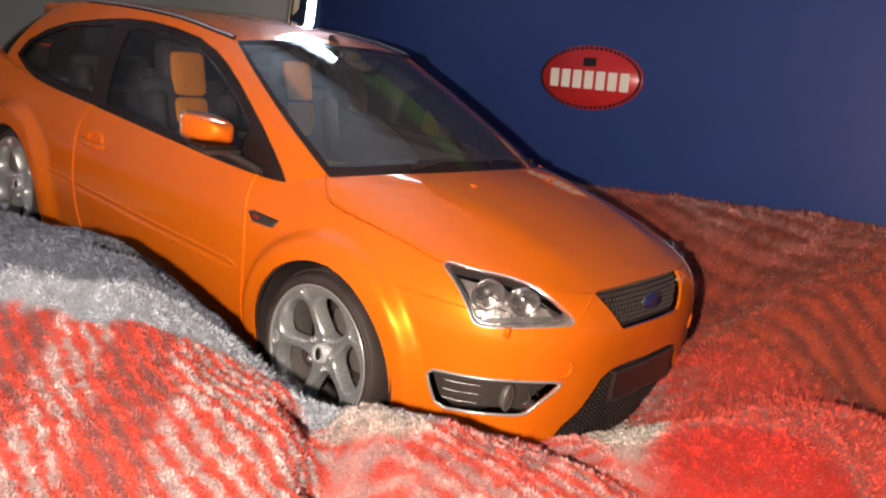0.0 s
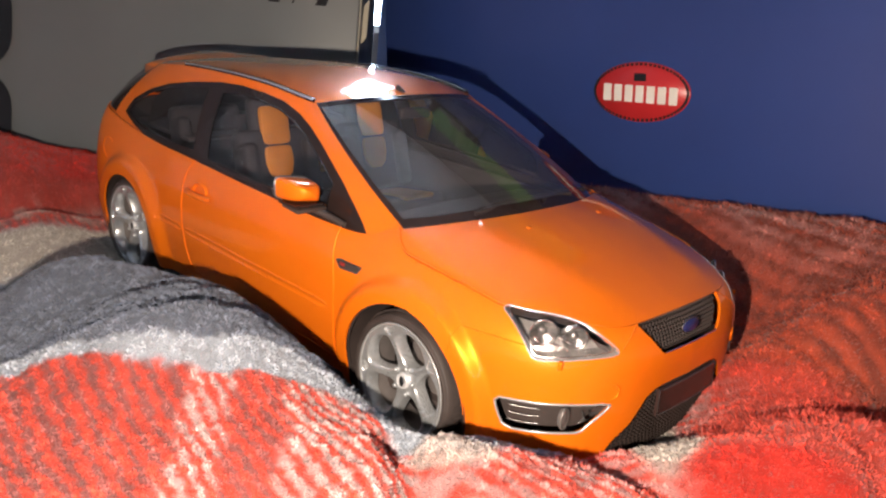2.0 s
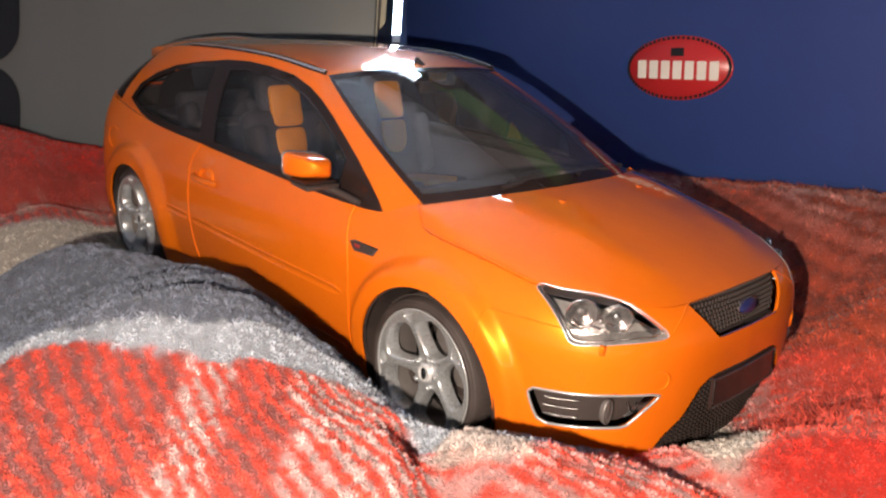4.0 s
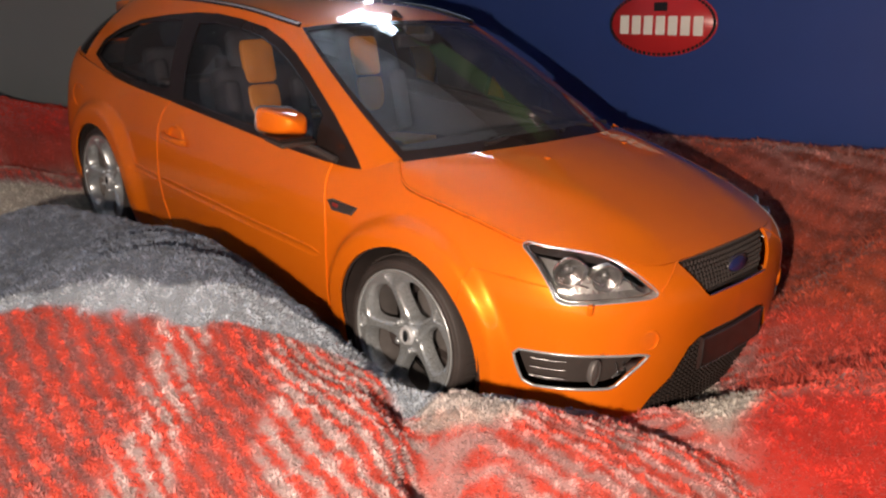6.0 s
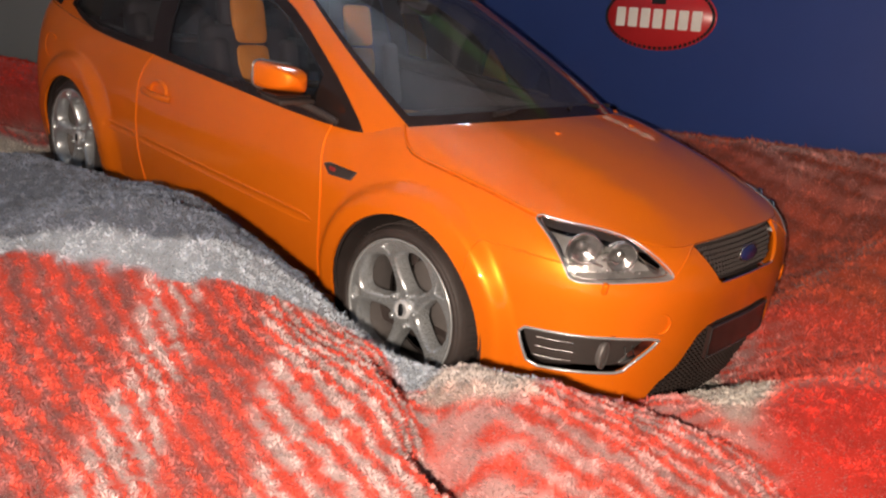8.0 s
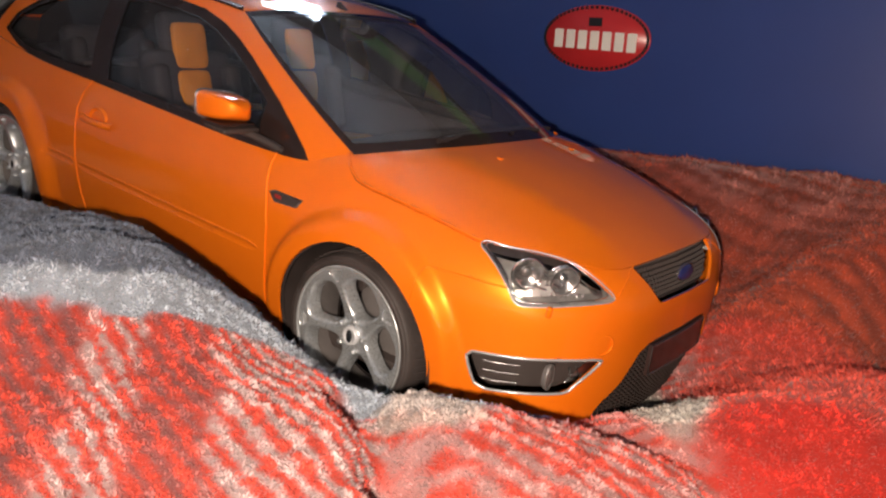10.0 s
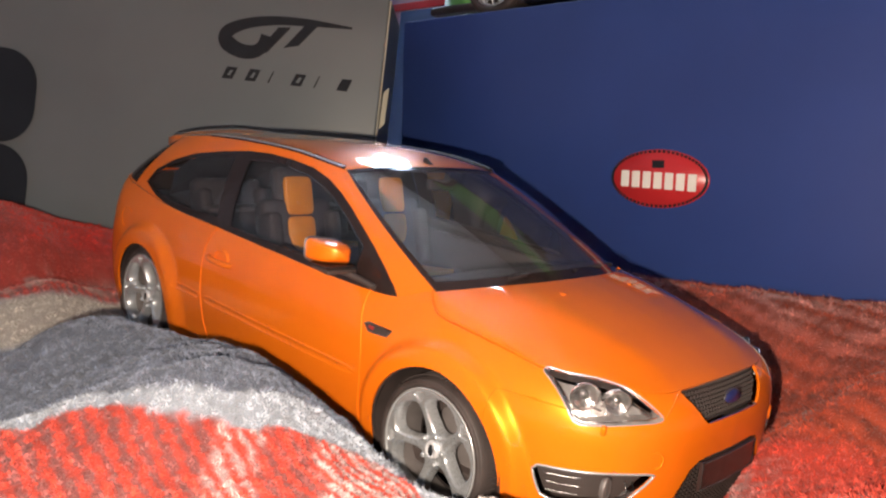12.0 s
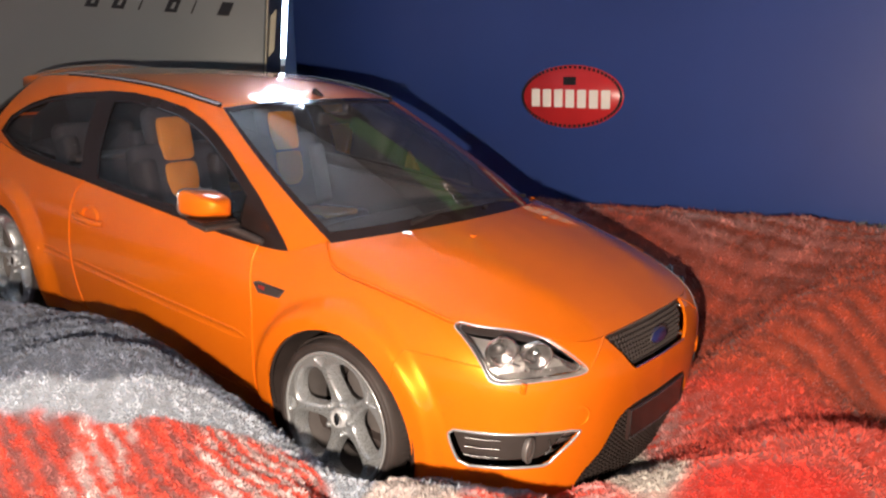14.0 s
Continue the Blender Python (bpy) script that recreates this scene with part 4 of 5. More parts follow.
for f in side.faces:
    c = f.calc_center_median()
    if f[lay] == BODY and c.x > 0.28:
        f[lay] = BUMPER
    elif f[lay] == BODY and -0.55 < c.x <= 0.28 and c.y > 0.5 and c.z > 0.262:
        f[lay] = FENDER

car = new("model_car")
car.matrix_world = CAR
tagged(car, "bright orange scale model hatchback sunk into the fleece blanket", "model car", "scale model cars")


def pair(name, build, mat, parent=car, label=""):
    """The part on the car's left, then its mirror image on the right."""
    out = []
    for flip in (False, True):
        bm = build()
        if flip:
            mirrored(bm)
        out.append(part(name, scaled(bm), mat, parent, label))
    return out


doors = pair("door", lambda: panel(taken(side, lay, (DOOR,))), ORANGE)
fenders = pair("front_wing", lambda: panel(taken(side, lay, (FENDER,)), 0.0030), ORANGE)
quarters = pair("rear_quarter", lambda: panel(taken(side, lay, (QUARTER,))), ORANGE)
pair("sill", lambda: panel(taken(side, lay, (SILL,)), 0.002), ORANGE)
bumper = part("front_bumper", scaled(panel(joined(taken(side, lay, (BUMPER,))), 0.0016)), ORANGE, car)
part("rear_bumper", scaled(panel(joined(taken(side, lay, (BODY,))), 0.0015)), ORANGE, car)
lid = bonnet_shell()
edge_me = bpy.data.meshes.new("edge")
taken(side, lay, (BONNET,)).to_mesh(edge_me)
lid.from_mesh(edge_me)
bmesh.ops.remove_doubles(lid, verts=lid.verts[:], dist=0.002)
bonnet = part("bonnet", scaled(panel(joined(lid), 0.0030)), ORANGE, car)
part("roof", scaled(outward(joined(roof_shell()))), ORANGE, car)

# --- greenhouse ---
green = grid([[glass_point(i, k / N_G) for k in range(N_G + 1)] for i in range(len(foot))])
glay = green.faces.layers.int.new("region")
PILLAR, SCREEN, SEAL, TRIMMED, PANE, REAR_PANE = range(6)
green.faces.ensure_lookup_table()
for n, f in enumerate(green.faces):
    i, k = divmod(n, N_G)
    if i < 4 * PER:
        f[glay] = SEAL if (k < 2 or k == N_G - 1 or i >= 4 * PER - 3) else SCREEN
    elif i >= 10 * PER + 5:
        f[glay] = REAR_PANE if 0 < k < N_G - 1 else PILLAR
DLO = [(-2.885, 1.037), (-2.811, 1.131), (-2.637, 1.219), (-2.426, 1.284), (-2.132, 1.336), (-1.856, 1.374), (-1.641, 1.388), (-1.436, 1.383), (-1.245, 1.365), (-1.089, 1.326), (-0.971, 1.282),
       (-0.842, 1.222), (-0.714, 1.154), (-0.595, 1.087), (-0.478, 1.011), (-0.391, 0.948), (-0.345, 0.905), (-0.40, 0.86), (-2.30, 0.86), (-2.519, 0.947), (-2.690, 0.975)]
DOOR_PANE = [(-1.738, 0.965), (-1.790, 1.330), (-1.64, 1.348), (-1.436, 1.343), (-1.245, 1.325), (-1.105, 1.290), (-0.99, 1.248), (-0.86, 1.188), (-0.74, 1.124), (-0.655, 1.072), (-0.640, 0.952), (-1.2, 0.955)]
REAR_SIDE_PANE = [(-1.895, 0.985), (-1.952, 1.326), (-2.132, 1.306), (-2.42, 1.256), (-2.62, 1.193), (-2.775, 1.118), (-2.838, 1.045), (-2.66, 1.000), (-2.5, 0.978), (-2.2, 0.976)]


def on_side_glass(c):
    return c.y > 0.5 and -3.0 < c.x < -0.3


carve(green, glay, DLO, "side", TRIMMED, on_side_glass, (PILLAR,))
carve(green, glay, DOOR_PANE, "side", PANE, on_side_glass, (TRIMMED,))
carve(green, glay, REAR_SIDE_PANE, "side", PANE + 10, on_side_glass, (TRIMMED,))
pair("pillar", lambda: panel(taken(green, glay, (PILLAR,)), 0.0, 0.0), ORANGE)
pair("window_trim", lambda: pushed(taken(green, glay, (TRIMMED,)), 0.004), GLOSS_BLACK, car, "black window surround")
for ob in pair("door_window", lambda: pushed(taken(green, glay, (PANE,)), 0.010), WINDOW_GLASS, car, "tinted side glass"):
    ob.visible_shadow = False
for ob in pair("rear_side_window", lambda: pushed(taken(green, glay, (PANE + 10,)), 0.010), WINDOW_GLASS, car, "tinted side glass"):
    ob.visible_shadow = False
for ob, flip in zip([o for o in car.children if o.name.startswith("door_window")], (False, True)):
    seal = tube(loop_of(pushed(taken(green, glay, (PANE,)), 0.006)), 0.005, True, 6)
    part("window_seal", scaled(mirrored(seal) if flip else seal), RAIL_BLACK, ob, "thin glossy black window seal")
windscreen = part("windscreen", scaled(pushed(joined(taken(green, glay, (SCREEN,))), 0.004)), SCREEN_GLASS, car, "clear raked windscreen")
windscreen.visible_shadow = False
part("windscreen_seal", scaled(pushed(joined(taken(green, glay, (SEAL,))), 0.001)), GLOSS_BLACK, car, "black screen border")
part("rear_window", scaled(outward(joined(taken(green, glay, (REAR_PANE,))))), GLOSS_BLACK, car, "dark rear window")

# dark inner linings
belt = [Vector((p[0], p[1] - 0.034, p[2] + 0.004)) for p in foot[5 * PER:10 * PER + 4]]
pair("belt_lining", lambda: tube(belt, 0.026, False, 8), MATTE)
pair("pillar_lining", lambda: pushed(taken(green, glay, (PILLAR,)), 0.022), MATTE)
pair("quarter_lining", lambda: pushed(taken(side, lay, (QUARTER,)), 0.045), MATTE)
part("tail_lining", scaled(pushed(joined(taken(side, lay, (BODY,))), 0.04)), MATTE, car)
pair("door_lining", lambda: pushed(taken(side, lay, (DOOR,)), 0.030), MATTE)
pair("wing_lining", lambda: pushed(taken(side, lay, (FENDER,)), 0.030), MATTE)
headliner = joined(roof_shell())
for v in headliner.verts:
    v.co.z -= 0.03
part("headliner", scaled(headliner), DASH, car)
tail_panel = grid([[(x + 0.30 * (y / 0.6) ** 2, y * (0.85 if z > 1.2 else 1), z) for y in np.linspace(-0.6, 0.6, 13)] for x, z in ((-3.17, 0.95), (-3.10, 1.12), (-2.86, 1.33))])
part("tailgate_lining", scaled(outward(tail_panel)), MATTE, car)
underlid = joined(bonnet_shell())
for v in underlid.verts:
    v.co.z -= 0.035
part("bonnet_lining", scaled(underlid), MATTE, car)

# roof strips, aerial, spoiler
i0, i1 = 4 * PER + 3, 9 * PER
strip_line = [Vector((p[0], p[1] - 0.012, p[2] + 0.005)) for p in top[i0:i1]]
pair("roof_strip", lambda: tube(strip_line, 0.015, False, 10), RAIL_BLACK, car, "black roof moulding")
# satin bar added in place of the window's reflection along the black moulding
pair("strip_glint", lambda: tube([p + Vector((0, 0.013, 0.009)) for p in strip_line], 0.0045, False, 6), SATIN, car, "thin satin line standing in for the glint on the roof moulding")
aerial = box_mesh((0.060, 0.030, 0.036), (-1.060, 0, 1.438), 0.006, 2)
for v in aerial.verts:
    if v.co.z > 1.44:
        v.co.x = -1.080 + (v.co.x + 1.060) * 0.35
        v.co.y *= 0.6
part("aerial", scaled(aerial), MATTE, car, "small black roof fin")


def spoiler_mesh():
    rows = []
    for y in np.linspace(-0.56, 0.56, 29):
        s = abs(y) / 0.56
        lift = 0.012 * (1 - s ** 2)
        edge = 0.055 * s ** 4
        prof = [(-2.52 - edge, 1.394), (-2.70, 1.404), (-2.86, 1.408), (-3.00 + edge, 1.404), (-3.045 + edge, 1.392), (-3.05 + edge, 1.340), (-3.00 + edge, 1.318), (-2.84, 1.300), (-2.66, 1.29)]
        rows.append([(x, y, z + lift - 0.035 * s ** 3 - 0.028 * s - 0.006) for x, z in prof])
    bm = grid(rows, True)
    for e in ([e for e in bm.edges if e.is_boundary],):
        bmesh.ops.contextual_create(bm, geom=e)
    bmesh.ops.recalc_face_normals(bm, faces=bm.faces[:])
    return bm


part("roof_spoiler", scaled(spoiler_mesh()), ORANGE, car, "orange roof spoiler")

# --- nose: grille, lamps, intake ---


def mesh_bars(depth, pitch, wide, u_max, z0, z1):
    """A net of thin crossing bars over the nose between two heights."""
    out = bmesh.new()
    zs = np.arange(z0, z1 + pitch / 2, pitch)
    for row, z in enumerate(zs):
        for y in np.arange(-u_max(z), u_max(z) + 1e-6, pitch * 1.5):
            yy = y + (pitch * 0.75 if row % 2 else 0)
            if abs(yy) > u_max(z):
                continue
            x = nose_x(abs(yy), z) - depth
            box_mesh((0.008, pitch * 0.95, wide), (x, yy, z), bm=out)
            box_mesh((0.008, wide, pitch), (x, yy + pitch * 0.55, z + pitch / 2), bm=out)
    return out


def nose_x(y, z):
    """How far forward the nose stands at a place across and up."""
    best = 0.8
    for i in range(0, 4 * PER):
        p = side_point(i, 0.5)
        if p.y >= y:
            v = 0.5
            lo, hi = 0.0, 1.0
            for _ in range(12):
                v = (lo + hi) / 2
                if side_point(i, v).z < z:
                    lo = v
                else:
                    hi = v
            return side_point(i, v).x
    return best


grille = part("grille", scaled(pushed(joined(taken(side, lay, (GRILLE,))), 0.035)), MATTE, car, "black radiator grille")
half = lambda z: float(np.interp(z, [0.655, 0.668, 0.757, 0.80], [0.21, 0.225, 0.30, 0.31]))
part("grille_mesh", scaled(mesh_bars(0.030, 0.015, 0.0010, half, 0.664, 0.772)), MATTE, grille, smooth=False)
gl = [Vector((nose_x(abs(y), 0.657) + 0.001, y, 0.657)) for y in np.linspace(-0.215, 0.215, 21)]
part("grille_trim", scaled(tube(gl, 0.004, False)), CHROME, grille, "thin bright lower edge")
emblem = lathe([(0.0, 0.012), (0.80, 0.010), (0.9, 0.006), (1.0, 0.0)], 40, "x")
emblem.transform(pose(0.893, 0, 0.726, 0, -18, 0) @ Matrix.Diagonal((1, 0.066, 0.030, 1)))
badge_ob = part("emblem", scaled(emblem), BLUE_BADGE, car, "plain blue oval emblem")
rim_line = [Vector((0.893, 0.068 * math.cos(t), 0.032 * math.sin(t))) for t in np.linspace(0, 2 * math.pi, 40, endpoint=False)]
rim_line = [pose(0.0, 0, 0.726, 0, 0, 0) @ p for p in rim_line]
part("emblem_rim", scaled(tube(rim_line, 0.0030)), SMOKE, badge_ob)

intake = part("lower_intake", scaled(pushed(joined(taken(side, lay, (INTAKE,))), 0.030)), MATTE, car, "black lower air intake")
half_i = lambda z: float(np.interp(z, [0.19, 0.26, 0.34, 0.42, 0.47, 0.50], [0.47, 0.45, 0.39, 0.32, 0.28, 0.2]))
part("intake_mesh", scaled(mesh_bars(0.024, 0.017, 0.0022, half_i, 0.190, 0.490)), TRIM, intake, smooth=False)
plate = new("number_plate")
plate.parent = car
plate_rows = []
for y in np.linspace(-0.215, 0.275, 21):
    x = nose_x(abs(y), 0.43)
    plate_rows.append([(x - 0.006, y, 0.362), (x + 0.004, y, 0.362), (x + 0.008, y, 0.366), (x + 0.004, y, 0.482), (x - 0.001, y, 0.486), (x - 0.010, y, 0.486)])
plate_bm = grid(plate_rows, True)
for end in (plate_rows[0], plate_rows[-1]):
    plate_bm.faces.new([plate_bm.verts.new(p) for p in end])
bmesh.ops.remove_doubles(plate_bm, verts=plate_bm.verts[:], dist=1e-6)
bmesh.ops.recalc_face_normals(plate_bm, faces=plate_bm.faces[:])
part("plate_body", scaled(plate_bm), PLATE_BLACK, plate, "plain black number plate", False)
frame_line = [Vector(r[2]) + Vector((0.001, 0, 0.002)) for r in plate_rows] + [Vector(r[3]) + Vector((0.002, 0, 0)) for r in plate_rows[::-1]]
part("plate_edge", scaled(tube(frame_line, 0.0022, True, 5)), SMOKE, plate)


def lamp_unit(sign):
    """One headlamp: housing, two reflectors with bulbs, clear cover and bright rim."""
    flip = Matrix.Diagonal((1, sign, 1, 1))

    def put(name, bm, mat, parent, label=""):
        bm.transform(flip)
        if sign < 0:
            bmesh.ops.reverse_faces(bm, faces=bm.faces[:])
        return part(name, scaled(bm), mat, parent, label)

    patch = taken(side, lay, (LAMP,))
    edge = loop_of(patch)
    for _ in range(4):
        edge = [(edge[k - 1] + edge[k] * 2 + edge[(k + 1) % len(edge)]) / 4 for k in range(len(edge))]
    unit = put("headlamp", pushed(patch, 0.070), LAMP_SILVER, car, "clear headlamp with bright reflectors")
    inner = bmesh.new()
    n = len(edge)
    mid = sum(edge, Vector()) / n
    rows = [edge, [p + (Vector((-0.6, -0.6, 0)) * 0.085) + (mid - p) * 0.10 for p in edge]]
    grid([r + r[:1] for r in rows], False, inner)
    put("lamp_wall", inner, LAMP_SILVER, unit)
    for (x, y, z), r in (((0.632, 0.693, 0.762), 0.056), ((0.727, 0.608, 0.752), 0.050)):
        bowl = lathe([(1.0, 0.0), (0.97, 0.015), (0.80, -0.25), (0.55, -0.55), (0.34, -0.75)], 32, "x")
        aim = pose(x - 0.012, y - 0.012, z - 0.006, 0, 4, 40)
        bowl.transform(aim @ Matrix.Diagonal((r * 0.5, r, r, 1)))
        put("reflector", bowl, SMOKE, unit)
        lens = bmesh.new()
        bmesh.ops.create_uvsphere(lens, u_segments=20, v_segments=12, radius=r * 0.34)
        lens.transform(aim @ pose(-r * 0.22, 0, 0) @ Matrix.Diagonal((0.5, 1, 1, 1)))
        put("projector_lens", lens, SILVER_BOWL if r < 0.052 else SMOKE, unit)
        ring = [aim @ Vector((0.004, r * 1.02 * math.cos(t), r * 1.02 * math.sin(t))) for t in np.linspace(0, 2 * math.pi, 36, endpoint=False)]
        put("reflector_ring", tube(ring, 0.0032), SILVER_BOWL, unit)
    # ribbed chrome band along the lower edge, a bent bar between the bowls and fine lines in the tail
    rng = random.Random(3)
    ribs = bmesh.new()
    for k in range(9):
        u = 0.35 + 0.65 * k / 8
        p = Vector((0.640 + 0.150 * u, 0.735 - 0.150 * u, 0.683 + 0.010 * u + 0.014 * rng.random()))
        box_mesh((0.006, 0.004 + 0.004 * rng.random(), 0.010 + 0.014 * rng.random()), p - Vector((0.016, 0.016, 0)), 0.002, 1, turn=pose(0, 0, 0, rng.uniform(-30, 30), rng.uniform(-30, 30), 45 + rng.uniform(-35, 35)), bm=ribs)
    put("ribbed_band", ribs, SILVER_BOWL, unit)
    for line in ([(0.665, 0.665, 0.790), (0.680, 0.652, 0.772), (0.676, 0.655, 0.752), (0.694, 0.640, 0.736), (0.716, 0.622, 0.722)],
                 [(0.606, 0.716, 0.735), (0.630, 0.705, 0.712), (0.664, 0.680, 0.716), (0.690, 0.655, 0.708)],
                 [(0.690, 0.640, 0.778), (0.706, 0.625, 0.792), (0.728, 0.605, 0.800)]):
        put("bent_bar", tube([Vector(p) - Vector((0.012, 0.012, 0)) for p in curve_through(line, 5)], 0.0036, False, 6), SILVER_BOWL, unit)
    for k in range(3):
        line = [(0.765 + 0.006 * k, 0.575 - 0.010 * k, 0.758 - 0.006 * k), (0.795, 0.545 - 0.004 * k, 0.735 - 0.010 * k), (0.822 + 0.003 * k, 0.510, 0.716 - 0.008 * k)]
        put("tail_line", tube([Vector(p) - Vector((0.008, 0.008, 0)) for p in curve_through(line, 4)], 0.0022, False, 5), SILVER_BOWL, unit)
    for k in range(11):
        u, w = 0.12 + 0.6 * rng.random(), 0.15 + 0.58 * rng.random()
        line = []
        for _ in range(4):
            line.append((0.60 + 0.20 * u - 0.02 * w - 0.016, 0.735 - 0.205 * u - 0.02 * w - 0.016, 0.692 + 0.020 * u + (0.115 - 0.075 * u) * w))
            u, w = min(max(u + rng.uniform(-0.14, 0.14), 0.05), 0.8), min(max(w + rng.uniform(-0.3, 0.3), 0.05), 0.76)
        put("bright_edge", tube([Vector(p) for p in curve_through(line, 4)], 0.0020 + 0.0018 * rng.random(), False, 5), SILVER_BOWL, unit)
    inner_rim = [p + (mid - p) * 0.09 - Vector((0.007, 0.007, 0)) for p in edge]
    put("inner_rim", tube(inner_rim, 0.0035, True, 5), SILVER_BOWL, unit)
    cover = pushed(taken(side, lay, (LAMP,)), -0.001)
    put("lamp_cover", cover, LENS_GLASS, unit).visible_shadow = False
    put("lamp_rim", tube(edge, 0.0026), SATIN, unit, "bright lamp edge")

    patch = taken(side, lay, (FOG,))
    edge = loop_of(patch)
    fog = put("fog_lamp", pushed(patch, 0.050), MATTE, car, "fog lamp recess with a chrome frame")
    put("fog_frame", tube(edge, 0.0052), SATIN, fog, "chrome frame")
    for z in (0.372, 0.405, 0.438):
        line = [Vector((0.56, 0.765, z)), Vector((0.61, 0.738, z)), Vector((0.665, 0.70, z + 0.003))]
        fin = tube([p - Vector((-0.002, -0.002, 0)) for p in line], 0.0034, False)
        put("fin", fin, SMOKE, fog)
    barrel = lathe([(0.0, 0.16), (0.5, 0.13), (0.82, 0.05), (0.88, 0.0), (0.92, 0.14), (1.04, 0.12), (1.08, 0.0), (0.9, -0.35)], 32, "x")
    barrel.transform(pose(0.760, 0.658, 0.425, 0, 0, -6) @ Matrix.Diagonal((0.046, 0.030, 0.046, 1)))
    put("fog_bulb", barrel, BRAKE, fog, "round fog lamp")
    for k in range(2):
        put("fin", tube([Vector((0.79 + 0.012 * k, 0.585 - 0.03 * k, 0.45)), Vector((0.80 + 0.012 * k, 0.575 - 0.03 * k, 0.415)), Vector((0.787, 0.59 - 0.02 * k, 0.395))], 0.004, False), SMOKE, fog)
    ring = [Vector((0.862, 0.508, 0.543)) + Vector((-0.45 * 0.036 * math.cos(t), 0.89 * 0.036 * math.cos(t), 0.036 * math.sin(t))) for t in np.linspace(0, 2 * math.pi, 32, endpoint=False)]
    put("towing_cap", tube(ring, 0.0042), ORANGE, bumper)
    washer = box_mesh((0.020, 0.018, 0.040), (0.742, 0.712, 0.668), 0.006, 2, turn=pose(0, 0, 0, 0, 12, 45))
    put("washer_cover", washer, ORANGE, bumper)


for sign in (1, -1):
    lamp_unit(sign)

# --- flanks: handles, mouldings, badges, mirrors ---


def flank_y(x, z):
    """The side's distance from the middle."""
    i = int(np.argmin(np.abs(waist[3 * PER:16 * PER, 0] - x))) + 3 * PER
    lo, hi = 0.0, 1.0
    for _ in range(14):
        v = (lo + hi) / 2
        if side_point(i, v).z < z:
            lo = v
        else:
            hi = v
    return side_point(i, v).y


def flank_strip(x0, x1, z0, z1, proud, wide, n=60):
    rows = []
    for k in range(n + 1):
        x = x0 + (x1 - x0) * k / n
        z = z0 + (z1 - z0) * k / n
        taper = min(1.0, 20 * k / n, 20 * (n - k) / n) ** 0.5
        rows.append([(x, flank_y(x, z + d) + o * proud * taper, z + d * taper) for d, o in ((-wide / 2, -0.3), (-wide * 0.42, 0.9), (-wide * 0.34, 0.9), (-wide * 0.22, 0.15), (wide * 0.22, 0.15), (wide * 0.34, 0.9), (wide * 0.42, 0.9), (wide / 2, -0.3))])
    return grid(rows)


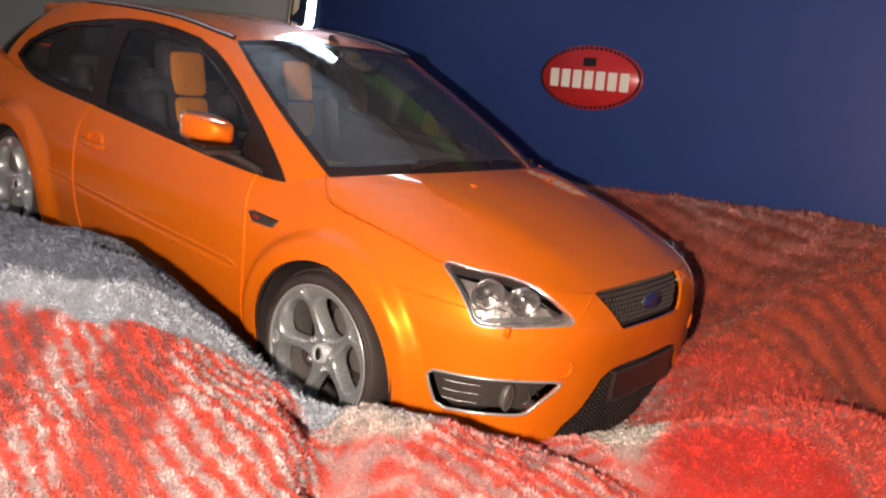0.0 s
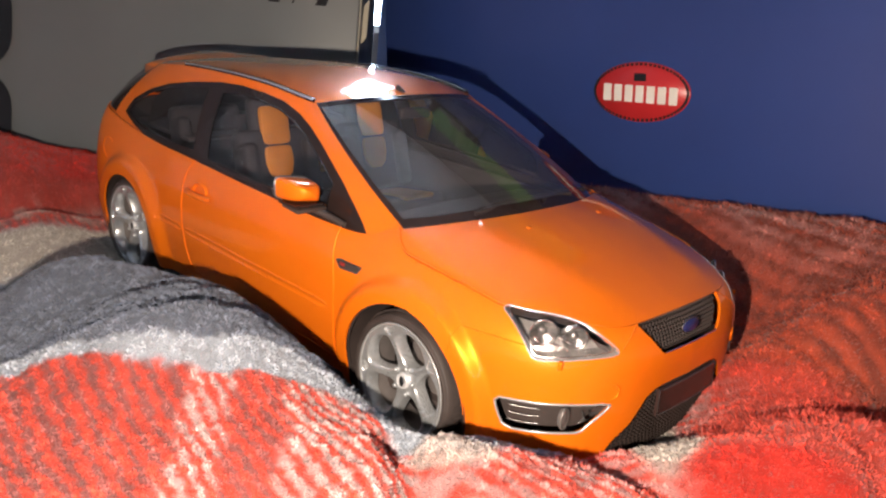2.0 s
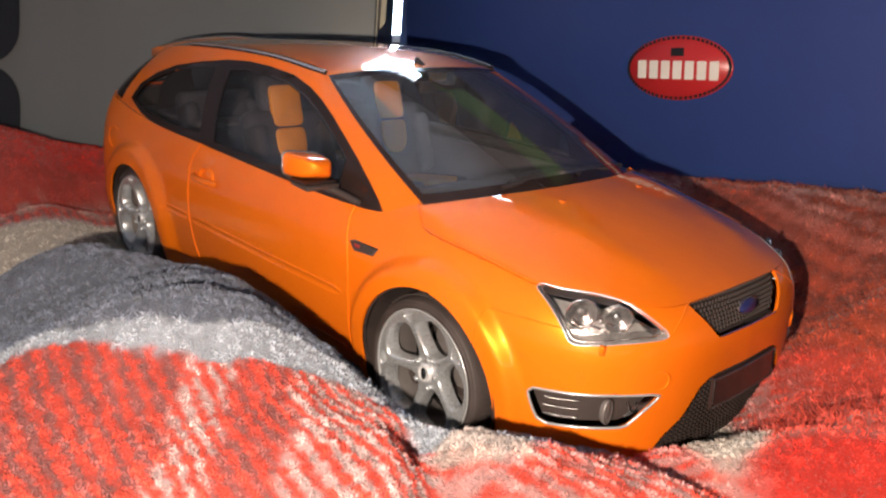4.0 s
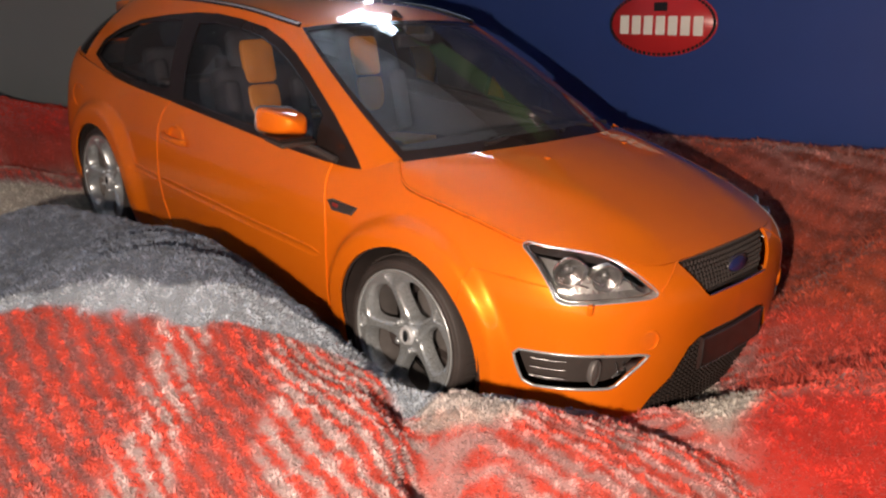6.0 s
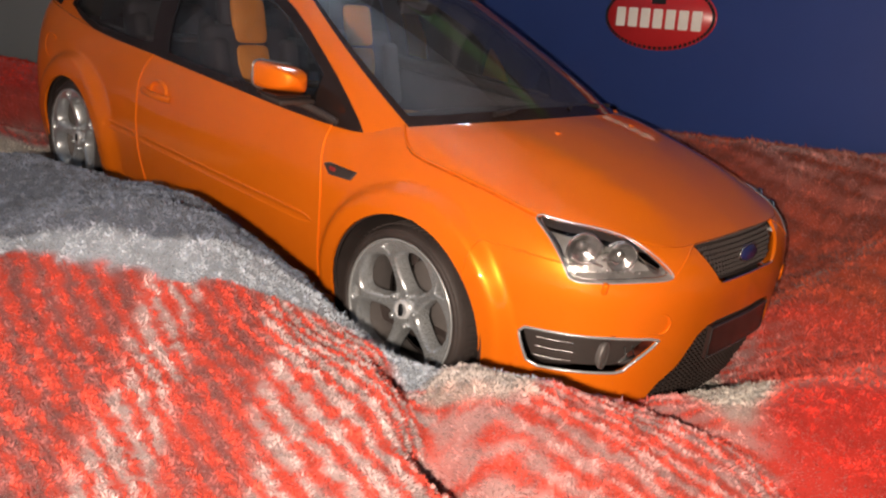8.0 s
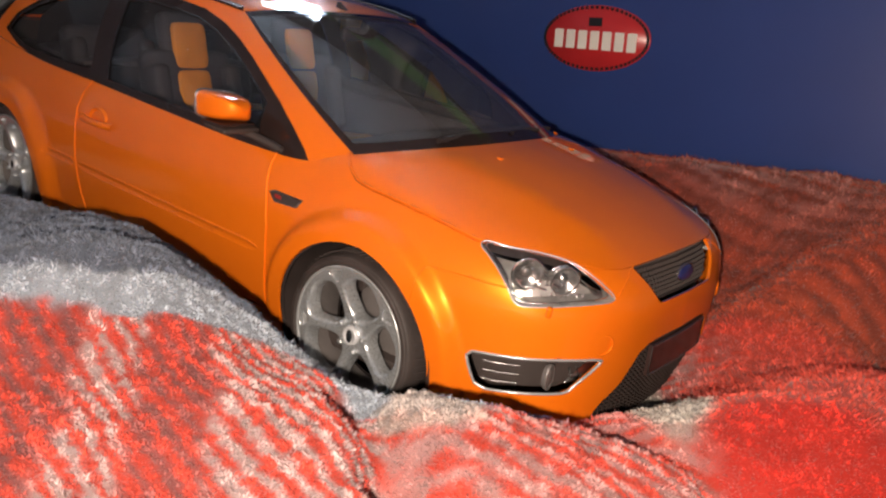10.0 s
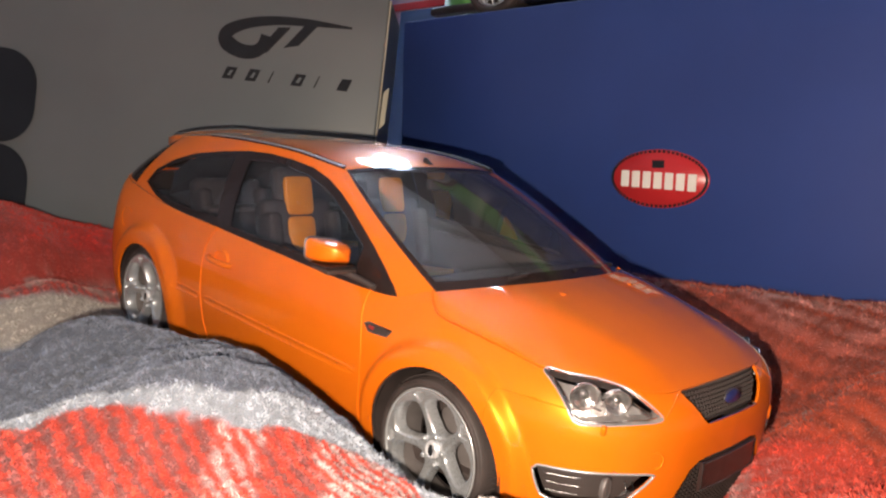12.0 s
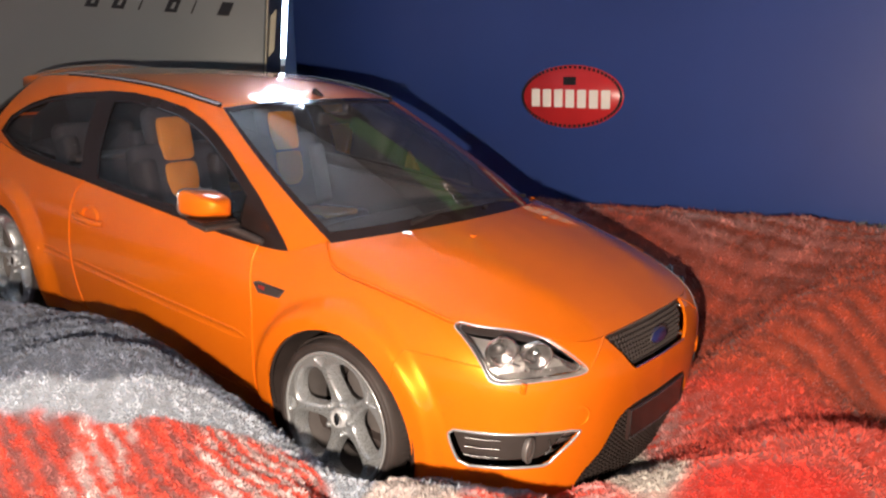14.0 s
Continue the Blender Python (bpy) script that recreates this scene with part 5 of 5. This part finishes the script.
for sign, door, wing, quarter in ((1, doors[0], fenders[0], quarters[0]), (-1, doors[1], fenders[1], quarters[1])):
    def put(name, bm, mat, parent, label="", smooth=True):
        bmesh.ops.recalc_face_normals(bm, faces=bm.faces[:])
        if sign < 0:
            mirrored(bm)
        return part(name, scaled(bm), mat, parent, label, smooth)

    put("rubbing_strip", outward(flank_strip(-1.885, -0.495, 0.520, 0.520, 0.006, 0.050)), ORANGE, door)
    put("rubbing_strip", outward(flank_strip(-2.20, -1.915, 0.520, 0.522, 0.008, 0.048, 20)), ORANGE, quarter)
    # the thin bright lacquered edges of the gaps between the panels
    side.normal_update()
    for one, other, name, holder, thick in ((BONNET, FENDER, "bonnet_edge", bonnet, 0.0050), (DOOR, FENDER, "door_edge", door, 0.0036), (DOOR, QUARTER, "door_edge", door, 0.0036), (FENDER, BUMPER, "wing_edge", wing, 0.0030)):
        line = thinned(seam_line(side, lay, (one,), (other,)), 0.012, 0.0012)
        if one == BONNET:
            line = [p + Vector((0, -0.001, 0.0075)) for p in line]
        put(name, tube(line, thick, False, 6), ORANGE, holder)
    nose_gap = [Vector((nose_x(y, z) + 0.001, y, z)) for y, z in ((0.462, 0.712), (0.43, 0.733), (0.39, 0.757), (0.35, 0.777), (0.325, 0.786))]
    put("bonnet_edge", tube(nose_gap, 0.0036, False, 6), ORANGE, bumper)
    # door handle with its finger cup
    cup = lathe([(0.0, -0.010), (0.55, -0.008), (0.82, 0.000), (0.92, 0.010), (1.0, 0.010), (1.10, -0.004)], 28, "y")
    cup.transform(pose(-1.715, flank_y(-1.715, 0.785) - 0.001, 0.787, 0, 0, 0) @ Matrix.Diagonal((0.072, 1, 0.048, 1)))
    put("handle_cup", cup, ORANGE, door)
    grip = tube([Vector((x, flank_y(x, 0.768) + o, 0.768)) for x, o in ((-1.850, 0.002), (-1.81, 0.022), (-1.72, 0.030), (-1.63, 0.022), (-1.590, 0.002))], 0.017, False, 8)
    put("door_handle", grip, ORANGE, door)
    # side vent badge
    vent_pts = [(-0.468, 0.768), (-0.440, 0.776), (-0.290, 0.774), (-0.312, 0.743), (-0.432, 0.736)]
    vent = bmesh.new()
    a = [vent.verts.new((x, flank_y(x, z) + 0.001, z)) for x, z in vent_pts]
    b = [vent.verts.new((-0.383 + (x + 0.383) * 0.94, flank_y(x, z) + 0.007, 0.759 + (z - 0.759) * 0.86)) for x, z in vent_pts]
    for i in range(5):
        vent.faces.new((a[i], a[(i + 1) % 5], b[(i + 1) % 5], b[i]))
    vent.faces.new(b)
    vent_ob = put("side_vent", vent, MATTE, wing, "black side vent with a red mark", False)
    put("vent_rim", tube([Vector((x, flank_y(x, z) + 0.003, z)) for x, z in vent_pts], 0.0035), SMOKE, vent_ob)
    mark = box_mesh((0.036, 0.004, 0.016), (-0.415, flank_y(-0.42, 0.758) + 0.0065, 0.758), 0.001, 1)
    put("red_mark", mark, RED_BADGE, vent_ob, "", False)
    # wing mirror
    mirror = new("wing_mirror")
    mirror.parent = car
    mirror["label"] = "orange wing mirror on a black foot"
    rows = []
    for k, t in enumerate(np.linspace(0, 1, 13)):
        # from the flat rear face forwards
        swell = math.sqrt(max(0.0, 1 - (t * 0.985) ** 2.6))
        x = -0.735 + 0.150 * t
        ring = []
        for q in np.linspace(0, 2 * math.pi, 28, endpoint=False):
            c, s = math.cos(q), math.sin(q)
            ce, se = math.copysign(abs(c) ** 0.36, c), math.copysign(abs(s) ** 0.40, s)
            ring.append((x - 0.05 * ce * (1 - t) * 0.4, 0.938 + 0.084 * ce * swell - 0.010 * t, 1.052 + 0.052 * se * swell + 0.008 * ce))
        rows.append(ring)
    shell = grid(rows, True)
    bmesh.ops.contextual_create(shell, geom=[e for e in shell.edges if e.is_boundary and e.verts[0].co.x > -0.6])
    put("mirror_shell", shell, ORANGE, mirror)
    face = grid([[Vector(p) + Vector((0.012, 0, 0)) for p in rows[0]], [Vector((-0.725, 0.946 + (p[1] - 0.946) * 0.05, 1.050 + (p[2] - 1.050) * 0.05)) for p in rows[0]]], True)
    put("mirror_glass", face, CHROME, mirror, "mirror glass")
    put("mirror_edge", tube([Vector(p) + Vector((-0.004, 0, 0)) for p in rows[0]], 0.007, True, 8), SMOKE, mirror, "dull silver rim round the mirror glass")
    put("mirror_cap", box_mesh((0.135, 0.166, 0.012), (-0.668, 0.936, 0.997), 0.005, 2), GLOSS_BLACK, mirror)
    if sign > 0:
        mirror.location = (-0.07 * S, -0.04 * S, -0.03 * S)
    put("mirror_foot", box_mesh((0.13, 0.17, 0.020), (-0.655, 0.925, 0.980), 0.008, 2, turn=pose(0, 0, 0, 0, 4, 0)), MATTE, mirror)
    arm = tube([Vector((-0.66, 0.90, 0.972)), Vector((-0.60, 0.87, 0.958)), Vector((-0.52, 0.845, 0.940)), Vector((-0.47, 0.832, 0.925))], 0.017, False, 8)
    put("mirror_arm", arm, MATTE, mirror)
    # washer jets on the bonnet
    jet = box_mesh((0.020, 0.026, 0.010), (0.168, 0.272, 1.006), 0.004, 2)
    put("washer_jet", jet, ORANGE, bonnet)
    # arch lining
    for cx, cz, ra in ARCHES:
        liner = grid([[(cx + r * math.cos(t), y, cz + r * math.sin(t)) for t in np.linspace(-0.5, math.pi + 0.5, 30)] for r, y in ((ra + 0.012, 0.872), (ra + 0.025, 0.55))])
        put("arch_liner", liner, MATTE, car)
        back = grid([[(cx + r * math.cos(t), 0.55, cz + r * math.sin(t)) for t in np.linspace(-0.5, math.pi + 0.5, 30)] for r in (ra + 0.025, 0.02)])
        put("arch_liner", back, MATTE, car)
# filler flap on the near rear quarter
flap = [Vector((-2.945 + 0.052 * math.cos(t), -(flank_y(-2.945, 0.79) + 0.002 - 0.012 * math.cos(t)), 0.788 + 0.072 * math.sin(t))) for t in np.linspace(0, 2 * math.pi, 32, endpoint=False)]
part("filler_flap", scaled(tube(flap, 0.0035)), ORANGE, quarters[1])

# wipers
for a, b in (((-0.035, -0.42, 1.050), (-0.035, 0.30, 1.058)), ((0.0, 0.02, 1.058), (-0.13, 0.55, 1.030))):
    pts = [Vector(a).lerp(Vector(b), t) + Vector((-0.020 * math.sin(math.pi * t), 0, 0.006 * math.sin(math.pi * t) - 0.012)) for t in np.linspace(0, 1, 12)]
    wiper = part("wiper", scaled(tube(pts, 0.011, False, 6)), MATTE, car, "black wiper at the foot of the screen")
    part("wiper_blade", scaled(tube([p + Vector((-0.03, 0, 0.004)) for p in pts[1:-1]], 0.007, False, 6)), TRIM, wiper)

# --- wheels ---


def rim_face():
    """A cast disc with five large windows and five small slots at the ends of its spokes; front towards +y."""
    bm = bmesh.new()

    def height(r):
        return float(np.interp(r, [0.03, 0.085, 0.12, 0.19, 0.236], [0.842, 0.846, 0.856, 0.872, 0.874]))

    def ring(points, drop=0.0):
        return [bm.verts.new((x, height(math.hypot(x, z)) - drop, z)) for x, z in points]

    def strip(a, b):
        for i in range(len(a)):
            j = (i + 1) % len(a)
            bm.faces.new((a[i], a[j], b[j], b[i]))

    def edges(loop):
        return [bm.edges.new((loop[i], loop[(i + 1) % len(loop)])) for i in range(len(loop))]

    rim = ring([(0.236 * math.cos(t), 0.236 * math.sin(t)) for t in np.linspace(0, 2 * math.pi, 90, endpoint=False)])
    hub = ring([(0.030 * math.cos(t), 0.030 * math.sin(t)) for t in np.linspace(0, 2 * math.pi, 30, endpoint=False)])
    border = edges(rim) + edges(hub)
    crisp = []
    for k in range(5):
        a = 90 + 72 * k + 21
        window = [(0.066, 0), (0.070, 17), (0.115, 28), (0.165, 30.5), (0.190, 26), (0.211, 10), (0.213, 0), (0.211, -10), (0.190, -26), (0.165, -30.5), (0.115, -28), (0.070, -17)]
        slot = [(0.184, 0), (0.203, 4.5), (0.220, 8), (0.222, 0), (0.220, -8), (0.203, -4.5)]
        for turn, shape, grow in ((36, window, 0.0085), (0, slot, 0.004)):
            flat = soften([Vector((r * math.cos(radians(a + turn + o)), r * math.sin(radians(a + turn + o)))) for r, o in shape], 1)
            mid = sum(flat, Vector((0, 0))) / len(flat)
            wide = [p + (p - mid).normalized() * grow for p in flat]
            lip = ring(wide)
            border += edges(lip)
            crisp.append(lip)
            soft = ring([p.lerp(q, 0.35) for p, q in zip(wide, flat)], 0.0015)
            edge = ring(flat, 0.010)
            deep = ring([p.lerp(mid, 0.04) for p in flat], 0.060)
            strip(lip, soft)
            strip(soft, edge)
            strip(edge, deep)
    bmesh.ops.triangle_fill(bm, edges=border, use_beauty=True)
    wrong = [f for f in bm.faces if math.hypot(f.calc_center_median().x, f.calc_center_median().z) < 0.029]
    bmesh.ops.delete(bm, geom=wrong, context="FACES")
    for lip in crisp:
        for i, v in enumerate(lip):
            e = bm.edges.get((v, lip[(i + 1) % len(lip)]))
            if e:
                e.smooth = False
    return bm


def wheel_set():
    proto = {}
    tyre = lathe([(0.220, 0.69), (0.250, 0.665), (0.285, 0.655), (0.308, 0.675), (0.318, 0.71), (0.3185, 0.80), (0.3155, 0.846), (0.308, 0.868), (0.3005, 0.878), (0.298, 0.8765), (0.2955, 0.880), (0.289, 0.884), (0.286, 0.8815), (0.283, 0.884), (0.277, 0.880), (0.271, 0.866), (0.262, 0.85)], 96)
    proto["tyre"] = (tyre, RUBBER)
    treads = bmesh.new()
    for k in range(72):
        t = 2 * math.pi * k / 72
        for y, h in ((0.745, 0.07), (0.82, 0.05)):
            box_mesh((0.006, h, 0.006), (0.319 * math.cos(t), y, 0.319 * math.sin(t)), turn=pose(0, 0, 0, 0, -math.degrees(t), 12), bm=treads)
    proto["tread"] = (treads, RUBBER)
    lip = lathe([(0.236, 0.866), (0.241, 0.872), (0.240, 0.878), (0.233, 0.879), (0.232, 0.870), (0.226, 0.865), (0.219, 0.860), (0.217, 0.845)], 80)
    proto["rim"] = (lip, SATIN)
    barrel = lathe([(0.2175, 0.846), (0.213, 0.80), (0.200, 0.70), (0.205, 0.69)], 64)
    proto["rim_barrel"] = (barrel, BRAKE)
    proto["spokes"] = (rim_face(), ALLOY)
    hub = lathe([(0.0, 0.846), (0.034, 0.846), (0.040, 0.843), (0.042, 0.80)], 48)
    proto["hub"] = (hub, ALLOY)
    cap = lathe([(0.0, 0.856), (0.024, 0.856), (0.026, 0.860), (0.033, 0.860), (0.036, 0.857), (0.038, 0.836)], 40)
    proto["centre_cap"] = (cap, CAP_SILVER)
    mark = oval(0.0140, 0.026, 0.002, 28)
    mark.transform(pose(0, 0.8580, 0) @ Matrix.Diagonal((1, -1, 1, 1)))
    proto["cap_mark"] = (mark, DARK_PRINT)
    disc = lathe([(0.02, 0.70), (0.155, 0.70), (0.160, 0.695), (0.160, 0.675), (0.02, 0.675)], 56)
    for name in ("rim", "rim_barrel", "spokes"):
        proto[name][0].transform(Matrix.Diagonal((1.13, 1, 1.13, 1)))
    proto["brake_disc"] = (disc, BRAKE)
    nuts = []
    for k in range(5):
        t = radians(90 + 72 * k + 57)
        nut = lathe([(0.0, 0.862), (0.008, 0.861), (0.0120, 0.856), (0.0125, 0.82)], 12)
        nut.transform(pose(0.060 * math.cos(t), 0, 0.064 * math.sin(t)))
        nuts.append(nut)
    well = lathe([(0.0, 0.64), (0.205, 0.64)], 40)
    proto["wheel_back"] = (well, MATTE)
    meshes = {}
    for name, (bm, mat) in proto.items():
        bmesh.ops.recalc_face_normals(bm, faces=bm.faces[:])
        scaled(bm)
        me = mesh_from(name, bm)
        me.materials.append(mat)
        me.polygons.foreach_set("use_smooth", [name != "tread"] * len(me.polygons))
        meshes[name] = me
    nut_meshes = []
    for bm in nuts:
        me = mesh_from("wheel_nut", scaled(bm))
        me.materials.append(ALLOY)
        me.polygons.foreach_set("use_smooth", [True] * len(me.polygons))
        nut_meshes.append(me)
    for x in (0.018, -2.622):
        for sgn in (1, -1):
            wheel = new("wheel")
            wheel.parent = car
            wheel["label"] = "silver five-spoke alloy wheel with a black tyre"
            wheel.matrix_basis = pose(x * S, 0, 0.335 * S, 0, 8 if x < -1 else 0, 0) @ Matrix.Diagonal((1, sgn, 1, 1))
            for name, me in meshes.items():
                new(name, me).parent = wheel
            for me in nut_meshes:
                new("wheel_nut", me).parent = wheel


wheel_set()

# --- cabin and floor ---
floor_pan = box_mesh((3.6, 1.5, 0.06), (-1.3, 0, 0.22), 0.01)
part("floor_pan", scaled(floor_pan), MATTE, car)
part("cabin_tub", scaled(box_mesh((2.3, 1.40, 0.10), (-1.55, 0, 0.42), 0.03)), DASH, car)
part("bulkhead", scaled(box_mesh((0.05, 1.40, 0.62), (-0.10, 0, 0.62), 0.01)), MATTE, car)
part("tail_shelf", scaled(box_mesh((0.75, 1.16, 0.03), (-2.75, 0, 0.93), 0.01)), DASH, car)
for y in (0.775, -0.775):
    part("door_card", scaled(box_mesh((1.5, 0.03, 0.50), (-1.15, y, 0.64), 0.012)), DASH, car, "dark inner door panel")
dash = grid([[(x, y, z + 0.015 * math.cos(y * 2.0) - (0.03 * (y / 0.66) ** 4)) for y in np.linspace(-0.66, 0.66, 25)] for x, z in ((0.0, 0.955), (-0.15, 0.965), (-0.34, 0.962), (-0.46, 0.945), (-0.52, 0.90), (-0.54, 0.80), (-0.50, 0.66), (-0.44, 0.55))])
bmesh.ops.recalc_face_normals(dash, faces=dash.faces[:])
part("dashboard", scaled(dash), DASH, car, "dark grey dashboard")
mirror_in = box_mesh((0.03, 0.22, 0.06), (-0.93, 0.0, 1.325), 0.012, 2)
part("rear_view_mirror", scaled(mirror_in), MATTE, car)


def cushion(size, centre, turn, bevel):
    return box_mesh(size, centre, bevel, 3, turn=turn)


def seat(y, x=-1.46, rear=False):
    ob = new("rear_seat" if rear else "front_seat")
    ob.parent = car
    ob["label"] = "charcoal seat with orange centre panels"
    w = 0.50
    part("cushion", scaled(cushion((0.50, w, 0.16), (x, y, 0.62), pose(0, 0, 0, 0, -8, 0), 0.05)), SEAT_CLOTH, ob)
    part("cushion_insert", scaled(cushion((0.36, 0.24, 0.03), (x + 0.07, y, 0.705), pose(0, 0, 0, 0, -8, 0), 0.012)), SEAT_ORANGE, ob)
    rake = pose(x - 0.20, y, 0.66, 0, -17, 0)
    back = box_mesh((0.13, w, 0.46), (0, 0, 0.23), 0.05, 3)
    back.transform(rake)
    part("backrest", scaled(back), SEAT_CLOTH, ob)
    for s in (-1, 1):
        wing = box_mesh((0.16, 0.09, 0.36), (0.05, s * 0.21, 0.20), 0.035, 3)
        wing.transform(rake)
        part("side_bolster", scaled(wing), SEAT_CLOTH, ob)
    if not rear:
        head = box_mesh((0.10, 0.27, 0.22), (0.0, 0, 0.54), 0.045, 3)
        head.transform(rake)
        part("headrest", scaled(head), SEAT_CLOTH, ob)
    for z0, z1 in ((0.150, 0.353), (0.359, 0.590)) if not rear else ():
        pad = lathe([(0.0, 0.016), (0.7, 0.015), (0.93, 0.010), (1.0, -0.01)], 32, "x")
        for v in pad.verts:
            v.co.y, v.co.z = (math.copysign(abs(c) ** 0.32, c) * h for c, h in ((v.co.y, 0.097), (v.co.z, (z1 - z0) / 2)))
        if z0 < 0.2:
            for v in pad.verts:
                v.co.y *= 1 - 0.55 * max(0.0, -v.co.z / ((z1 - z0) / 2)) ** 2.2
        bmesh.ops.recalc_face_normals(pad, faces=pad.faces[:])
        pad.transform(pose(0.062, 0, (z0 + z1) / 2))
        pad.transform(rake)
        part("orange_panel", scaled(pad), SEAT_ORANGE, ob)


for y in (0.37, -0.37):
    seat(y)
    seat(y * 0.9, -2.30, True)

# ---- other model cars, standing on the boxes ----


def spoked_wheel(radius, wide, spokes, parent, at, rim_mat):
    wheel = new("wheel")
    wheel.parent = parent
    wheel.matrix_basis = at
    r = radius
    part("tyre", lathe([(0.70 * r, -wide), (0.9 * r, -wide), (r, -wide * 0.8), (r, -0.1 * wide), (0.93 * r, 0), (0.78 * r, -0.02 * wide), (0.74 * r, -0.12 * wide)], 48), RUBBER, wheel)
    part("rim", lathe([(0.76 * r, -0.06 * wide), (0.72 * r, 0.0), (0.68 * r, -0.15 * wide), (0.64 * r, -0.8 * wide), (0.02 * r, -0.8 * wide)], 40), rim_mat, wheel)
    for k in range(spokes):
        t = 2 * math.pi * k / spokes + 0.2
        bar = box_mesh((0.62 * r, 0.10 * wide, 0.055 * r * (10 / spokes)), (0.38 * r, -0.10 * wide, 0), 0.01 * r, 1)
        bar.transform(pose(0, 0, 0, 0, -math.degrees(t), 0))
        part("spoke", bar, rim_mat, wheel)
    return wheel


def low_car(label, paint, sill_mat, rim_mat, spokes, length, base_len, front, height, width, wheel_r, m):
    """A low sports car model, its near flank on the plane y = 0, facing +x, wheels on z = 0."""
    ob = new("model_car")
    ob.matrix_world = m
    tagged(ob, label, "model car", "scale model cars")
    rear = front - base_len
    nose, tail = front + (length - base_len) * 0.5, rear - (length - base_len) * 0.5
    floor_z = wheel_r * 0.42
    rows = []
    for x in np.linspace(tail, nose, 60):
        u = (x - tail) / (nose - tail)
        roof = height * (0.52 + 0.48 * math.exp(-((u - 0.45) / 0.26) ** 2)) * (1 - 0.35 * max(0, (u - 0.8) / 0.2) ** 2) * (1 - 0.10 * max(0, (0.08 - u) / 0.08))
        pinch = width * 0.16 * (abs(u - 0.5) / 0.5) ** 6
        waist_z = height * (0.50 - 0.06 * u)
        sec = []
        for t in np.linspace(0, 1, 17):
            if t < 0.5:
                z = floor_z + (waist_z - floor_z) * t / 0.5
                y = pinch + width * (0.03 * (1 - t / 0.5) ** 2)
            else:
                q = (t - 0.5) / 0.5
                z = waist_z + (roof - waist_z) * math.sin(q * math.pi / 2)
                y = pinch + (width / 2 - pinch) * (1 - math.cos(q * math.pi / 2)) ** 1.0
            for cx in (front, rear):
                r = math.hypot(x - cx, z - wheel_r)
                if z < wheel_r * 2.2 and r < wheel_r * 1.10:
                    y = max(y, wheel_r * 0.9)
            sec.append((x, y, z))
        sec += [(x, width - y, z) for x, y, z in sec[-2::-1]]
        rows.append(sec)
    shell = grid(rows)
    bmesh.ops.recalc_face_normals(shell, faces=shell.faces[:])
    part("body", shell, paint, ob)
    part("floor_pan", box_mesh((nose - tail - 0.006, width * 0.9, 0.004), ((nose + tail) / 2, width / 2, floor_z - 0.001), 0.001, 1), MATTE, ob)
    skirt = box_mesh((base_len - wheel_r * 2.3, 0.006, wheel_r * 0.32), ((front + rear) / 2, 0.003, floor_z - wheel_r * 0.10), 0.0012, 2)
    part("side_skirt", skirt, sill_mat, ob, "glossy side skirt")
    part("skirt_line", box_mesh((base_len - wheel_r * 2.4, 0.002, 0.0014), ((front + rear) / 2, -0.0006, floor_z + 0.0016), 0.0005, 1), SATIN, ob)
    for x in (front, rear):
        for y, turn in ((0.0022, 180), (width - 0.0022, 0)):
            spoked_wheel(wheel_r, 0.013, spokes, ob, pose(x, y, wheel_r, 0, 0, turn), rim_mat)
    return ob


low_car("bright green scale model sports car on the blue box", GREEN, RAIL_BLACK, ALLOY, 18, 0.235, 0.140, 0.010, 0.066, 0.105, 0.0178, pose(0.0, 0.0985, 0.1672, 0, 0, 0))
low_car("dark blue scale model sports car on the grey box", DEEP_BLUE, RAIL_BLACK, SMOKE, 5, 0.225, 0.145, -0.042, 0.068, 0.105, 0.0182, pose(-0.16219, 0.04690, 0.1662, 0, 0, 41.95) @ pose(0, 0.004, 0, 0, 0, 0))
